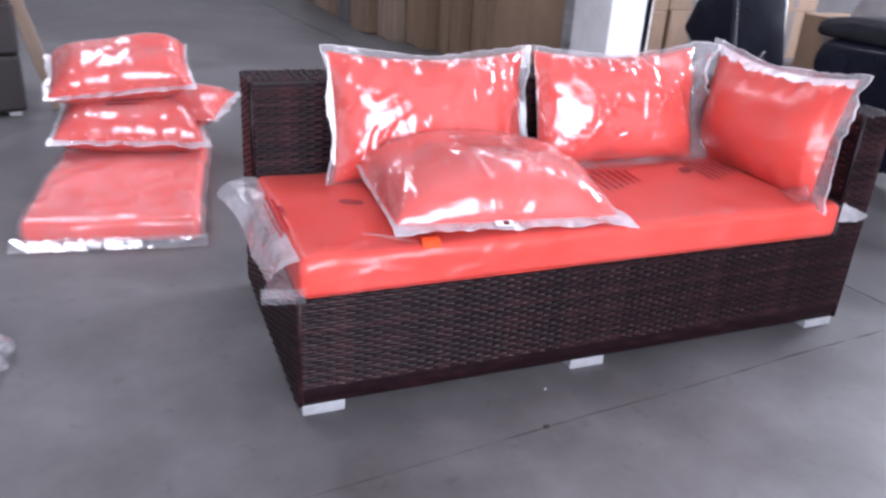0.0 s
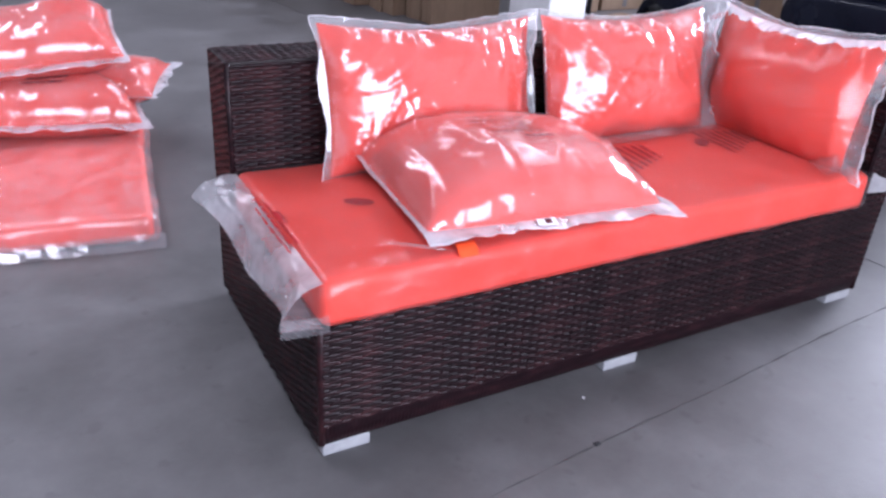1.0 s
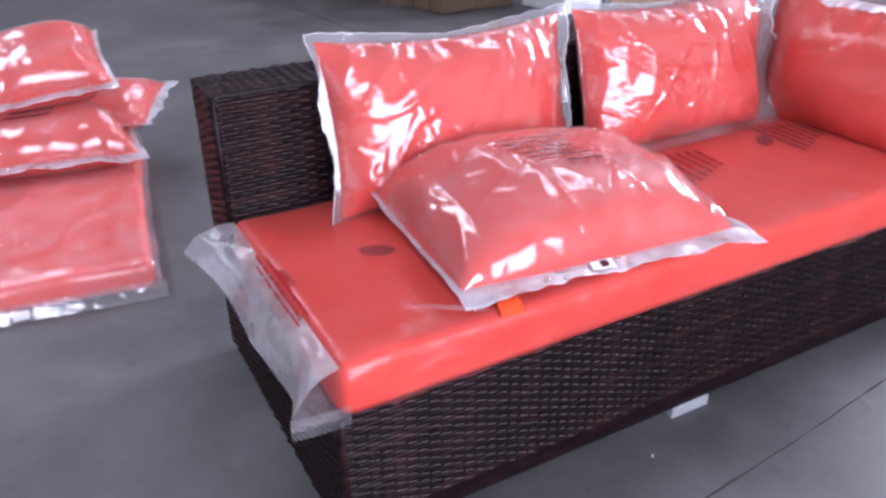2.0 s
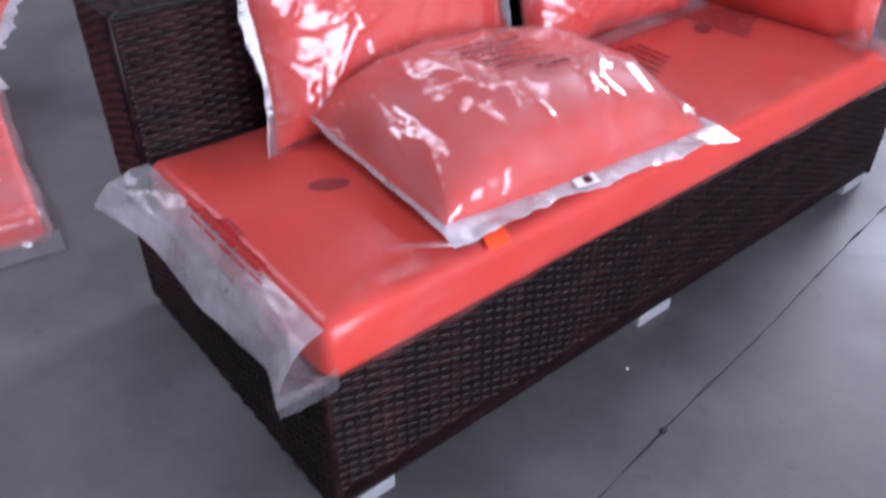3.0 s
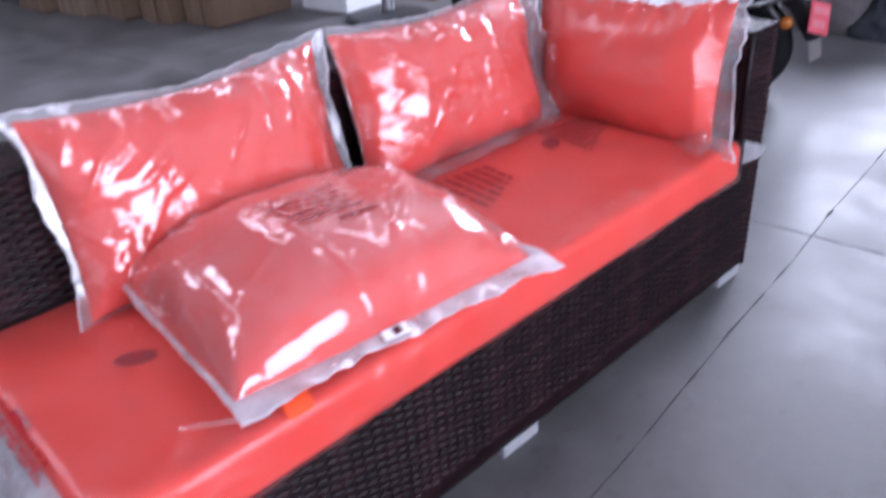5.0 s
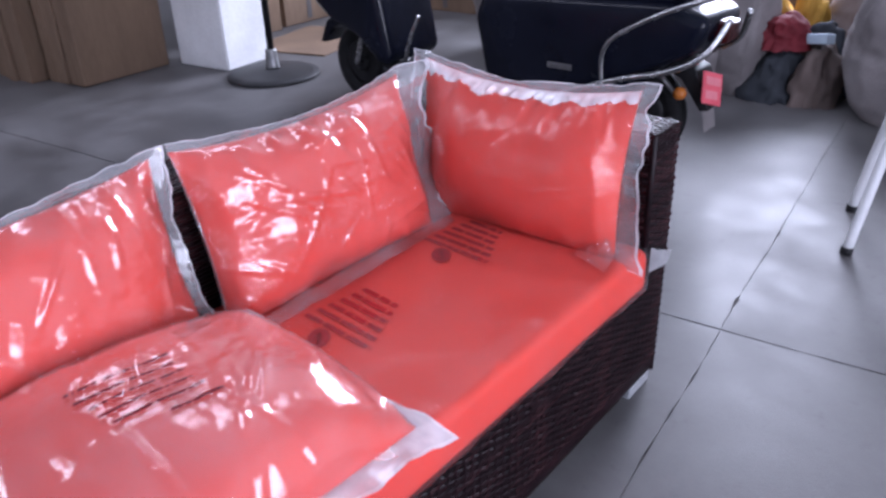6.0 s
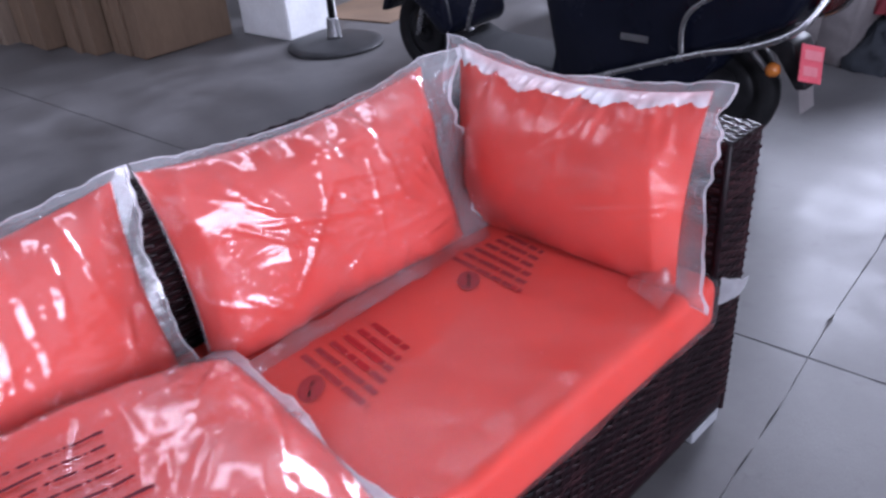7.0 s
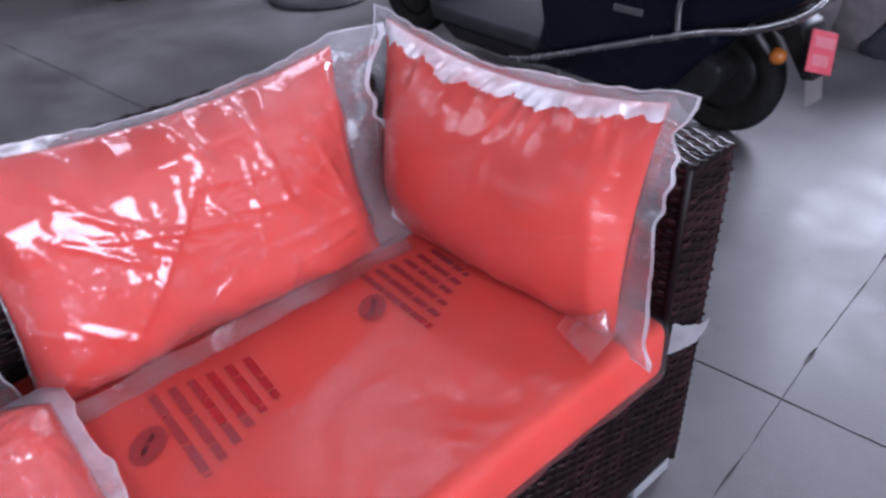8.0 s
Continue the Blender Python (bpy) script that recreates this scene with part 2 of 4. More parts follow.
def from_bm(name, bm, mat, smooth=False):
    me = bpy.data.meshes.new(name)
    bmesh.ops.recalc_face_normals(bm, faces=bm.faces)
    bm.to_mesh(me)
    bm.free()
    me.materials.append(mat)
    me.polygons.foreach_set("use_smooth", [smooth] * len(me.polygons))
    return me


def box_bm(lo, hi, bevel=0.0, seg=2, bm=None):
    bm = bm or bmesh.new()
    made = bmesh.ops.create_cube(bm, size=1.0)["verts"]
    c, s = [(a + b) / 2 for a, b in zip(lo, hi)], [b - a for a, b in zip(lo, hi)]
    for v in made:
        v.co = Vector([c[i] + v.co[i] * s[i] for i in range(3)])
    if bevel:
        edges = list({e for v in made for e in v.link_edges})
        bmesh.ops.bevel(bm, geom=edges, offset=bevel, segments=seg, affect="EDGES", profile=0.5)
    return bm


def box(name, lo, hi, mat, bevel=0.0, seg=2):
    return from_bm(name, box_bm(lo, hi, bevel, seg), mat, False)


def grid_mesh(name, fn, nu, nv, mat, close_u=False, smooth=True):
    """A sheet of nu x nv cells; fn(s, t) gives the place for s, t in 0..1."""
    cols = nu if close_u else nu + 1
    verts = [fn(i / nu, j / nv) for j in range(nv + 1) for i in range(cols)]
    faces = [(j * cols + i, j * cols + (i + 1) % cols, (j + 1) * cols + (i + 1) % cols, (j + 1) * cols + i) for j in range(nv) for i in range(nu)]
    return mesh_of(name, verts, faces, mat, smooth)


def lathe(name, profile, mat, n=32, axis="Z", smooth=True):
    """A turned shape from (radius, height) pairs."""
    verts, faces = [], []
    for r, h in profile:
        for i in range(n):
            a = 2 * math.pi * i / n
            c, s = r * math.cos(a), r * math.sin(a)
            verts.append((c, s, h) if axis == "Z" else (h, c, s))
    k = len(profile)
    for j in range(k - 1):
        for i in range(n):
            faces.append((j * n + i, j * n + (i + 1) % n, (j + 1) * n + (i + 1) % n, (j + 1) * n + i))
    faces.append(tuple(range(n))[::-1])
    faces.append(tuple((k - 1) * n + i for i in range(n)))
    return mesh_of(name, verts, faces, mat, smooth)


def tube(name, points, radius, mat, n=10, steps=6):
    """A round bar along a smooth line through the points."""
    pts = [Vector(p) for p in points]
    line = []
    for i in range(len(pts) - 1):
        a, b, c, d = pts[max(i - 1, 0)], pts[i], pts[i + 1], pts[min(i + 2, len(pts) - 1)]
        for k in range(steps):
            t = k / steps
            line.append(0.5 * (2 * b + (c - a) * t + (2 * a - 5 * b + 4 * c - d) * t * t + (3 * b - a - 3 * c + d) * t ** 3))
    line.append(pts[-1])
    verts, faces, side = [], [], None
    for i, p in enumerate(line):
        way = (line[min(i + 1, len(line) - 1)] - line[max(i - 1, 0)]).normalized()
        if side is None:
            side = way.orthogonal().normalized()
        side = (side - way * side.dot(way)).normalized()
        up = way.cross(side)
        for k in range(n):
            a = 2 * math.pi * k / n
            verts.append(p + radius * (math.cos(a) * side + math.sin(a) * up))
    for i in range(len(line) - 1):
        for k in range(n):
            faces.append((i * n + k, i * n + (k + 1) % n, (i + 1) * n + (k + 1) % n, (i + 1) * n + k))
    faces.append(tuple(range(n))[::-1])
    faces.append(tuple((len(line) - 1) * n + k for k in range(n)))
    return mesh_of(name, verts, faces, mat)


def slab_profile(name, outline, x0, x1, mat, bevel=0.02, seg=3, smooth=True):
    """A solid with the side outline (y, z), from x0 to x1, its rims rounded."""
    bm = bmesh.new()
    a = [bm.verts.new((x0, y, z)) for y, z in outline]
    b = [bm.verts.new((x1, y, z)) for y, z in outline]
    bm.faces.new(a)
    bm.faces.new(b[::-1])
    n = len(a)
    for i in range(n):
        bm.faces.new((a[i], b[i], b[(i + 1) % n], a[(i + 1) % n]))
    bmesh.ops.recalc_face_normals(bm, faces=bm.faces)
    bmesh.ops.bevel(bm, geom=list(bm.edges), offset=bevel, segments=seg, affect="EDGES", profile=0.5, clamp_overlap=True)
    return from_bm(name, bm, mat, smooth)


def rounded(name, size, r, mat, n=(24, 12, 4), wobble=None):
    """A rounded block centred on its base's middle; wobble(p, normal) gives a push outwards."""
    hx, hy, hz = size[0] / 2, size[1] / 2, size[2] / 2
    verts, faces, index = [], [], {}

    def vert(p):
        key = tuple(round(c, 5) for c in p)
        if key not in index:
            inner = Vector((max(-hx + r, min(hx - r, p[0])), max(-hy + r, min(hy - r, p[1])), max(-hz + r, min(hz - r, p[2]))))
            d = Vector(p) - inner
            nrm = d.normalized() if d.length > 1e-9 else Vector((0, 0, 1))
            q = inner + nrm * r
            if wobble:
                q = q + nrm * wobble(q, nrm)
            index[key] = len(verts)
            verts.append((q[0], q[1], q[2] + hz))
        return index[key]

    def ticks(h, k):
        inside = [-h + r + (2 * h - 2 * r) * i / k for i in range(k + 1)]
        edge = [r * f for f in (0, 0.3, 0.65)]
        return [-h + e for e in edge] + inside + [h - e for e in reversed(edge)]

    tx, ty, tz = ticks(hx, n[0]), ticks(hy, n[1]), ticks(hz, n[2])
    for ta, tb, fix, put in ((tx, ty, hz, lambda a, b, c: (a, b, c)), (ty, tz, hx, lambda a, b, c: (c, a, b)), (tz, tx, hy, lambda a, b, c: (b, c, a))):
        for sgn in (1, -1):
            for i in range(len(ta) - 1):
                for j in range(len(tb) - 1):
                    q = [vert(put(ta[a], tb[b], sgn * fix)) for a, b in ((i, j), (i + 1, j), (i + 1, j + 1), (i, j + 1))]
                    if sgn < 0:
                        q.reverse()
                    if len(set(q)) == 4:
                        faces.append(q)
    return mesh_of(name, verts, faces, mat)


def ridged(p, scale, seed):
    """Sharp creases: 1 on a crease, falling away on both sides."""
    return 1.0 - min(1.0, 2.2 * abs(noise.noise((p[0] * scale[0] + seed, p[1] * scale[1] - seed, p[2] * scale[2] + 3.1 * seed))))


# ---- floor: concrete slabs with dark joints ----
floor = tagged(new("floor", box("floor", (-8.2, -7.2, -0.2), (9.2, 12.2, -0.005), M_JOINT)), "dark dirt-filled bed under grey concrete floor slabs", "floor", kind="structure")
TURN_SLAB = 6.0
slab_turn = pose(2.13, -0.055, 0, 0, 0, TURN_SLAB)


def slab_mesh(x0, x1, y0, y1, seed):
    side_gap, end_gap, n = 0.0030, 0.0011, 90
    rim = []
    for (ax, ay), (bx, by) in (((x0, y0), (x1, y0)), ((x1, y0), (x1, y1)), ((x1, y1), (x0, y1)), ((x0, y1), (x0, y0))):
        for i in range(n):
            f = i / n
            x, y = ax + (bx - ax) * f, ay + (by - ay) * f
            w = 0.006 * noise.noise((x * 2.3, y * 2.3, 0)) + 0.0036 * noise.noise((x * 21, y * 21, seed))
            wx = w if abs(ax - bx) < 1e-6 else 0.0
            wy = w if abs(ay - by) < 1e-6 else 0.0
            cx, cy = (x0 + x1) / 2, (y0 + y1) / 2
            chip = max(0.0, noise.noise((x * 9, y * 9, 4.0)) - 0.25) * 0.012
            rim.append((x + wx - (side_gap + (chip if wx else 0)) * (1 if x > cx else -1), y + wy - (end_gap + (chip if wy else 0)) * (1 if y > cy else -1)))
    k = len(rim)
    verts = [(x, y, 0.0) for x, y in rim] + [(x, y, -0.1) for x, y in rim]
    faces = [tuple(range(k))] + [(i, i + k, (i + 1) % k + k, (i + 1) % k) for i in range(k)]
    return mesh_of("slab", verts, faces, M_FLOOR, False)


SLAB = 4.0
for i in range(-4, 3):
    for j in range(-3, 4):
        part("slab", slab_mesh(i * SLAB, (i + 1) * SLAB, j * SLAB, (j + 1) * SLAB, i * 7 + j), floor, "", slab_turn)


# ---- shell: walls with openings, roof with slots for the added fill ----
def wall(name, pieces, mat, label):
    bm = bmesh.new()
    for lo, hi in pieces:
        box_bm(lo, hi, 0.0, 1, bm)
    return tagged(new(name, from_bm(name, bm, mat)), label, "wall", kind="structure")


wall("wall_east", [((9, -4.35, 0), (9.25, 0.2, 5.5)), ((9, 3.0, 0), (9.25, 12, 5.5)), ((9, 0.2, 4.7), (9.25, 3.0, 5.5)), ((9, 0.2, 0), (9.25, 3.0, 1.0))], M_PLASTER, "grey plaster wall with a tall window opening")
# The gap in the west wall is added, only to frame the fill lamp.
wall("wall_west", [((-8.25, -4.35, 0), (-8, -3.7, 5.5)), ((-8.25, 2.5, 0), (-8, 12, 5.5)), ((-8.25, -3.7, 3.2), (-8, 2.5, 5.5))], M_PLASTER, "grey plaster wall with an unseen low opening for the west fill")
wall("wall_north", [((-8.25, 12, 0), (9.25, 12.25, 5.5))], M_PLASTER, "plain grey plaster wall of the hall")
wall("wall_south", [((-8.25, -4.6, 0), (-1.8, -4.35, 5.5)), ((1.8, -4.6, 0), (9.25, -4.35, 5.5)), ((-1.8, -4.6, 3.05), (1.8, -4.35, 5.5)), ((-1.8, -4.6, 0), (1.8, -4.35, 0.65))], M_PLASTER, "grey plaster wall with a wide window opening")
bm = bmesh.new()
cuts = sorted([(x - w / 2, x + w / 2) for x, w, _ in ROOF_FILLS])
edge = -8.25
for a, b in cuts:
    box_bm((edge, -7.25, 5.5), (a, 12.25, 5.65), 0, 1, bm)
    for y0, y1 in ((-7.25, 0.2), (8.6, 12.25)):
        box_bm((a, y0, 5.5), (b, y1, 5.65), 0, 1, bm)
    edge = b
box_bm((edge, -7.25, 5.5), (9.25, 12.25, 5.65), 0, 1, bm)
tagged(new("ceiling", from_bm("ceiling", bm, M_ROOF)), "grey sheet roof with long slots added for the roof fill", "ceiling", kind="structure")

column = thing("column", "whitewashed square column with a scuffed grey foot", "column", pose(3.17, 3.62, 0, 0, 0, 6), kind="structure")
part("shaft", box("shaft", (0, 0, 0.0), (0.42, 0.46, 5.5), M_WHITE_WALL, 0.012), column)

# ---- sofa ----
L, D, H, HB, BT, AT = 1.80, 0.78, 0.335, 0.715, 0.165, 0.12
sofa = thing("wicker_sofa", "dark brown woven rattan sofa with one arm, standing on concrete", "sofa")
PITCH, STAKE = 0.0092, 0.024


def strand_mesh(length, phase, seed):
    n = int(length / STAKE * 6)
    amp, half, verts, faces = 0.0032, PITCH * 0.46, [], []
    for i in range(n + 1):
        x = length * i / n
        w = math.sin(math.pi * x / STAKE + phase * math.pi)
        out = amp * (0.75 + 0.9 * noise.noise((x * 5.0, seed * 3.7, 0.5))) * max(0.0, w) ** 2 + 0.0008 * (1 + w)
        for v, bulge in ((-1.0, -0.0016), (-0.45, 0.0004), (0.45, 0.0004), (1.0, -0.0016)):
            verts.append((x, -out - bulge, v * half))
    for i in range(n):
        for k in range(3):
            a = i * 4 + k
            faces.append((a, a + 4, a + 5, a + 1))
    return mesh_of("strand", verts, faces, M_RATTAN)


def woven_panel(name, parent, length, height, m, label=""):
    """A dark backing with flat strands woven across it; local x along, z up, y inwards."""
    rows = int(height / PITCH)
    back = part(name, box(name, (0.001, 0.0015, 0.001), (length - 0.001, 0.012, height - 0.001), M_CORE), parent, label, m)
    kinds = [strand_mesh(length, k % 2, k) for k in range(10)]
    for r in range(rows):
        part("strand", kinds[r % 2 + 2 * ((r * 7 // 2) % 5)], back, "", pose(0, 0, (r + 0.5) * height / rows))
    return back


base = 0.03
part("seat_base", box("seat_base", (0.013, 0.013, base), (L - 0.004, D - 0.004, H - 0.004), M_CORE, 0.004), sofa)
part("backrest_core", box("backrest_core", (0.013, D - BT + 0.013, H - 0.003), (L - 0.004, D - 0.004, HB - 0.013), M_CORE, 0.004), sofa)
part("armrest_core", box("armrest_core", (L - AT + 0.013, 0.013, H - 0.002), (L - 0.004, D - BT + 0.012, HB - 0.013), M_CORE, 0.004), sofa)
RAIL = 0.052
woven_panel("front_panel", sofa, L - 0.016, H - base - RAIL, pose(0.008, 0.0, base + RAIL))


def wrapped_rail(s, t):
    """The lower rail, wound with strands side by side."""
    turns = 2 * math.pi * s * (L - 0.016) / 0.0095
    a = math.pi * (t - 0.5)
    out = 0.002 + 0.004 * math.cos(a) + 0.0013 * abs(math.sin(turns / 2))
    return (0.008 + s * (L - 0.016), 0.006 - out + 0.006 * (1 - t), base + 0.001 + (RAIL - 0.002) * t)


part("bottom_rail", grid_mesh("bottom_rail", wrapped_rail, 760, 6, M_RATTAN), sofa, "rail wound with dark strands")
woven_panel("side_panel", sofa, D - 0.016, H - base, pose(0.0, D - 0.008, base, 0, 0, -90))
woven_panel("back_side_panel", sofa, BT - 0.012, HB - H, pose(0.0, D - 0.006, H, 0, 0, -90))
woven_panel("backrest_panel", sofa, L - AT, HB - H - 0.006, pose(0.006, D - BT, H))
woven_panel("back_top_panel", sofa, L - 0.012, BT - 0.01, pose(0.006, D - BT + 0.005, HB, -90, 0, 0))
woven_panel("arm_front_panel", sofa, AT - 0.012, HB - H, pose(L - AT + 0.006, 0.0, H))
woven_panel("arm_inner_panel", sofa, D - BT - 0.01, HB - H - 0.006, pose(L - AT, D - BT - 0.003, H, 0, 0, -90))
woven_panel("arm_top_panel", sofa, D - BT - 0.004, AT - 0.01, pose(L - AT + 0.005, D - BT - 0.002, HB, -90, 0, -90))
woven_panel("outer_side_panel", sofa, D - 0.016, HB - base, pose(L, 0.008, base, 0, 0, 90))


def post(x, y, z0, z1):
    part("corner_post", lathe("corner_post", [(0.004, z0 + 0.001), (0.0085, z0 + 0.005), (0.0085, z1 - 0.005), (0.004, z1 - 0.001)], M_RATTAN, 12), sofa, "", pose(x, y, 0))


post(0.007, 0.007, base, H)
post(L - 0.007, 0.007, base, HB)
post(0.007, D - 0.007, base, HB)
post(L - AT + 0.006, 0.007, H, HB)
post(0.007, D - BT + 0.006, H, HB)
post(L - 0.007, D - 0.007, base, HB)
for fx, fy in ((0.010, 0.006), (0.79, 0.006), (L - 0.122, 0.006), (0.010, D - 0.06), (0.79, D - 0.06), (L - 0.122, D - 0.06)):
    part("foot", box("foot", (fx, fy, 0), (fx + 0.112, fy + 0.055, base + 0.001), M_FOOT, 0.004), sofa, "pale grey moulded plastic foot")

# ---- seat cushion in its bag ----
SEAT_W, SEAT_D, SEAT_T = 1.675, 0.615, 0.112
seat = thing("seat_cushion", "long orange-red seat cushion in a printed clear plastic bag", "cushion", pose(SEAT_W / 2 + 0.003, SEAT_D / 2 - 0.012, H))


def seat_push(p, nrm):
    crown = 0.010 * (1 - (2 * p[0] / SEAT_W) ** 4) * (1 - (2 * p[1] / SEAT_D) ** 2) if nrm.z > 0.5 else 0.0
    return crown + 0.004 * noise.noise((p[0] * 3.0, p[1] * 4.0, p[2] * 9.0))


def sheet_push(p, nrm):
    w = 0.0025 * ridged(p, (2.2, 5.0, 5.0), 2.3) ** 2 + 0.0007 * noise.noise((p[0] * 24, p[1] * 17, p[2] * 30))
    rim = (0.005 * ridged(p, (9.0, 6.0, 10.0), 7.7) ** 3 + 0.004 * ridged(p, (3.0, 9.0, 14.0), 1.7) ** 2) * max(0.0, min(1.0, (-SEAT_D / 2 + 0.11 - p[1]) / 0.08))
    low = 0.0035 if nrm.z < -0.5 else 0.0
    return seat_push(p, nrm) * (0.0 if low else 1.0) + (0.0 if low else 0.004 + w + rim) - low


part("cushion", rounded("cushion", (SEAT_W, SEAT_D, SEAT_T), 0.026, M_FABRIC, (40, 16, 4), lambda p, n: seat_push(p, n) if n.z > -0.5 else 0.0), seat)
seat_bag = part("plastic_bag", rounded("plastic_bag", (SEAT_W, SEAT_D, SEAT_T), 0.028, M_SHEET, (150, 60, 10), sheet_push), seat, "thin clear plastic bag with printed warnings")
sx, sy = -(SEAT_W / 2 + 0.003), -(SEAT_D / 2 - 0.012)


def flap_edge(s):
    """The loose end's outer hem, which stands out and sags between its two corners."""
    near, far = max(0.0, 1 - s / 0.16), max(0.0, (s - 0.72) / 0.28)
    out = 0.058 + 0.034 * near + 0.055 * far ** 1.3 + 0.006 * noise.noise((s * 6, 0.5, 1.0))
    return Vector((-SEAT_W / 2 - out, sy - 0.030 + 0.60 * s, 0.006 + 0.032 * near + 0.062 * far + 0.012 * math.sin(s * 9.0)))


def flap(s, t):
    a = Vector((-SEAT_W / 2 + 0.004, sy - 0.008 + 0.60 * s, 0.108))
    p = a.lerp(flap_edge(s), t)
    bulge = math.sin(math.pi * t)
    p.x -= 0.012 * bulge + 0.006 * bulge * noise.noise((s * 5, t * 2, 3.0))
    p.z += 0.012 * bulge + 0.005 * ridged((s, t, 0), (9, 4, 1), 4.2) * bulge
    return tuple(p)


def flap_under(s, t):
    a = Vector((-SEAT_W / 2 + 0.004, sy - 0.008 + 0.60 * s, 0.012))
    return tuple(a.lerp(flap_edge(s), t) + Vector((0, 0, -0.004 + 0.004 * noise.noise((s * 9, t * 3, 8.0)))))


bag_flap = part("bag_flap", grid_mesh("bag_flap", flap, 110, 24, M_FLAP), seat_bag, "milky loose end of the bag standing out")
part("bag_flap", grid_mesh("bag_flap", flap_under, 60, 8, M_FLAP), seat_bag, "milky loose end of the bag, lower layer")


def hem(s, t):
    p = flap_edge(0.0).lerp(Vector((-SEAT_W / 2 + 0.012, sy - 0.016, 0.020)), s)
    return (p.x, p.y - 0.006 - 0.004 * math.sin(3 * s), p.z - 0.016 + 0.040 * t + 0.003 * noise.noise((s * 8, t * 3, 2)))


part("bag_fold", grid_mesh("bag_fold", hem, 20, 6, M_SEAM), seat_bag, "white folded corner of the bag")
for row in range(1):
    verts, faces = [], []
    for i in range(31):
        s = 0.24 + 0.42 * i / 30
        for k in (0, 1):
            q = Vector(flap(s, 0.10 + 0.035 * k))
            verts.append(q + Vector((-0.002, 0, 0.002)))
    for i in range(30):
        if (i * 7 + row * 3) % 6:
            faces.append((2 * i, 2 * i + 2, 2 * i + 3, 2 * i + 1))
    part("print_line", mesh_of("print_line", verts, faces, M_INK_RED if row == 0 else M_INK), seat_bag)


def corner_tip(s, t):
    return (SEAT_W / 2 - 0.012 + 0.118 * s, -SEAT_D / 2 - 0.006 - 0.014 * math.sin(3 * s), 0.118 - 0.050 * s - t * 0.062 * (1 - s) ** 0.8 + 0.004 * noise.noise((s * 9, t * 6, 0)))


part("bag_tip", grid_mesh("bag_tip", corner_tip, 24, 14, M_BRIGHT_EDGE), seat_bag, "crumpled white corner of the bag")


def seat_bar(x0, y0, x1, y1, width, rng):
    """A printed line on the seat's bag, broken like words."""
    z = SEAT_T + 0.0125
    a, b = Vector((x0 + sx, y0 + sy)), Vector((x1 + sx, y1 + sy))
    way = (b - a).normalized()
    side = Vector((-way.y, way.x)) * width / 2
    verts, faces, at, length = [], [], 0.0, (b - a).length
    while at < length:
        end = min(length, at + rng.uniform(0.02, 0.07))
        k = len(verts)
        for d, sg in ((at, -1), (end, -1), (end, 1), (at, 1)):
            q = a + way * d + side * sg
            f = (1 - (2 * q.x / SEAT_W) ** 4) * (1 - (2 * q.y / SEAT_D) ** 2)
            verts.append((q.x, q.y, z - 0.010 * (1 - f) + 0.001))
        faces.append((k, k + 1, k + 2, k + 3))
        at = end + rng.uniform(0.003, 0.007)
    part("print_line", mesh_of("print_line", verts, faces, M_INK_RED, False), seat_bag)


def seat_oval(x, y, rx, ry, turn):
    verts, faces, n = [], [], 28
    f = (1 - (2 * (x + sx) / SEAT_W) ** 4) * (1 - (2 * (y + sy) / SEAT_D) ** 2)
    z = SEAT_T + 0.0137 - 0.010 * (1 - f)
    for i in range(n):
        a = 2 * math.pi * i / n
        for k in (1.0, 0.16):
            u, v = rx * k * math.cos(a), ry * k * math.sin(a)
            verts.append((x + sx + u * math.cos(turn) - v * math.sin(turn), y + sy + u * math.sin(turn) + v * math.cos(turn), z))
    for i in range(n):
        j = (i + 1) % n
        faces.append((2 * i, 2 * j, 2 * j + 1, 2 * i + 1))
    k = len(verts)
    for u, v in ((-0.6, -0.15), (0.6, -0.15), (0.6, 0.15), (-0.6, 0.15)):
        verts.append((x + sx + u * rx * math.cos(turn) - v * ry * math.sin(turn), y + sy + u * rx * math.sin(turn) + v * ry * math.cos(turn), z))
    faces.append((k, k + 1, k + 2, k + 3))
    part("print_mark", mesh_of("print_mark", verts, faces, M_INK_RED, False), seat_bag)


rng = random.Random(5)
for bx, by in ((1.00, 0.405), (1.40, 0.43)):
    for i in range(6):
        seat_bar(bx + 0.028 * i, by - 0.005 * i, bx + 0.028 * i - 0.012, by - 0.19 + 0.012 * i, 0.0125, rng)
    seat_oval(bx - 0.045, by - 0.085, 0.034, 0.022, 0.75)
seat_bar(0.022, 0.325, 0.024, 0.262, 0.014, rng)
seat_oval(0.212, 0.297, 0.036, 0.020, -0.5)
for i in range(2):
    seat_bar(0.006 + 0.014 * i - 0.006, 0.41 - 0.03 * i, 0.004 + 0.014 * i - 0.004, 0.16, 0.006, rng)
tag_quad = [(0.305 + sx, sy - 0.0175, 0.110), (0.352 + sx, sy - 0.0175, 0.109), (0.356 + sx, sy + 0.028, 0.1225), (0.309 + sx, sy + 0.028, 0.1225)]
part("care_tag", grid_mesh("care_tag", lambda s, t: tuple(Vector(tag_quad[0]).lerp(Vector(tag_quad[1]), s).lerp(Vector(tag_quad[3]).lerp(Vector(tag_quad[2]), s), t) + Vector((0, 0, 0.010 * math.sin(math.pi * t)))), 6, 6, M_TAG), seat, "bright orange sewn tag")


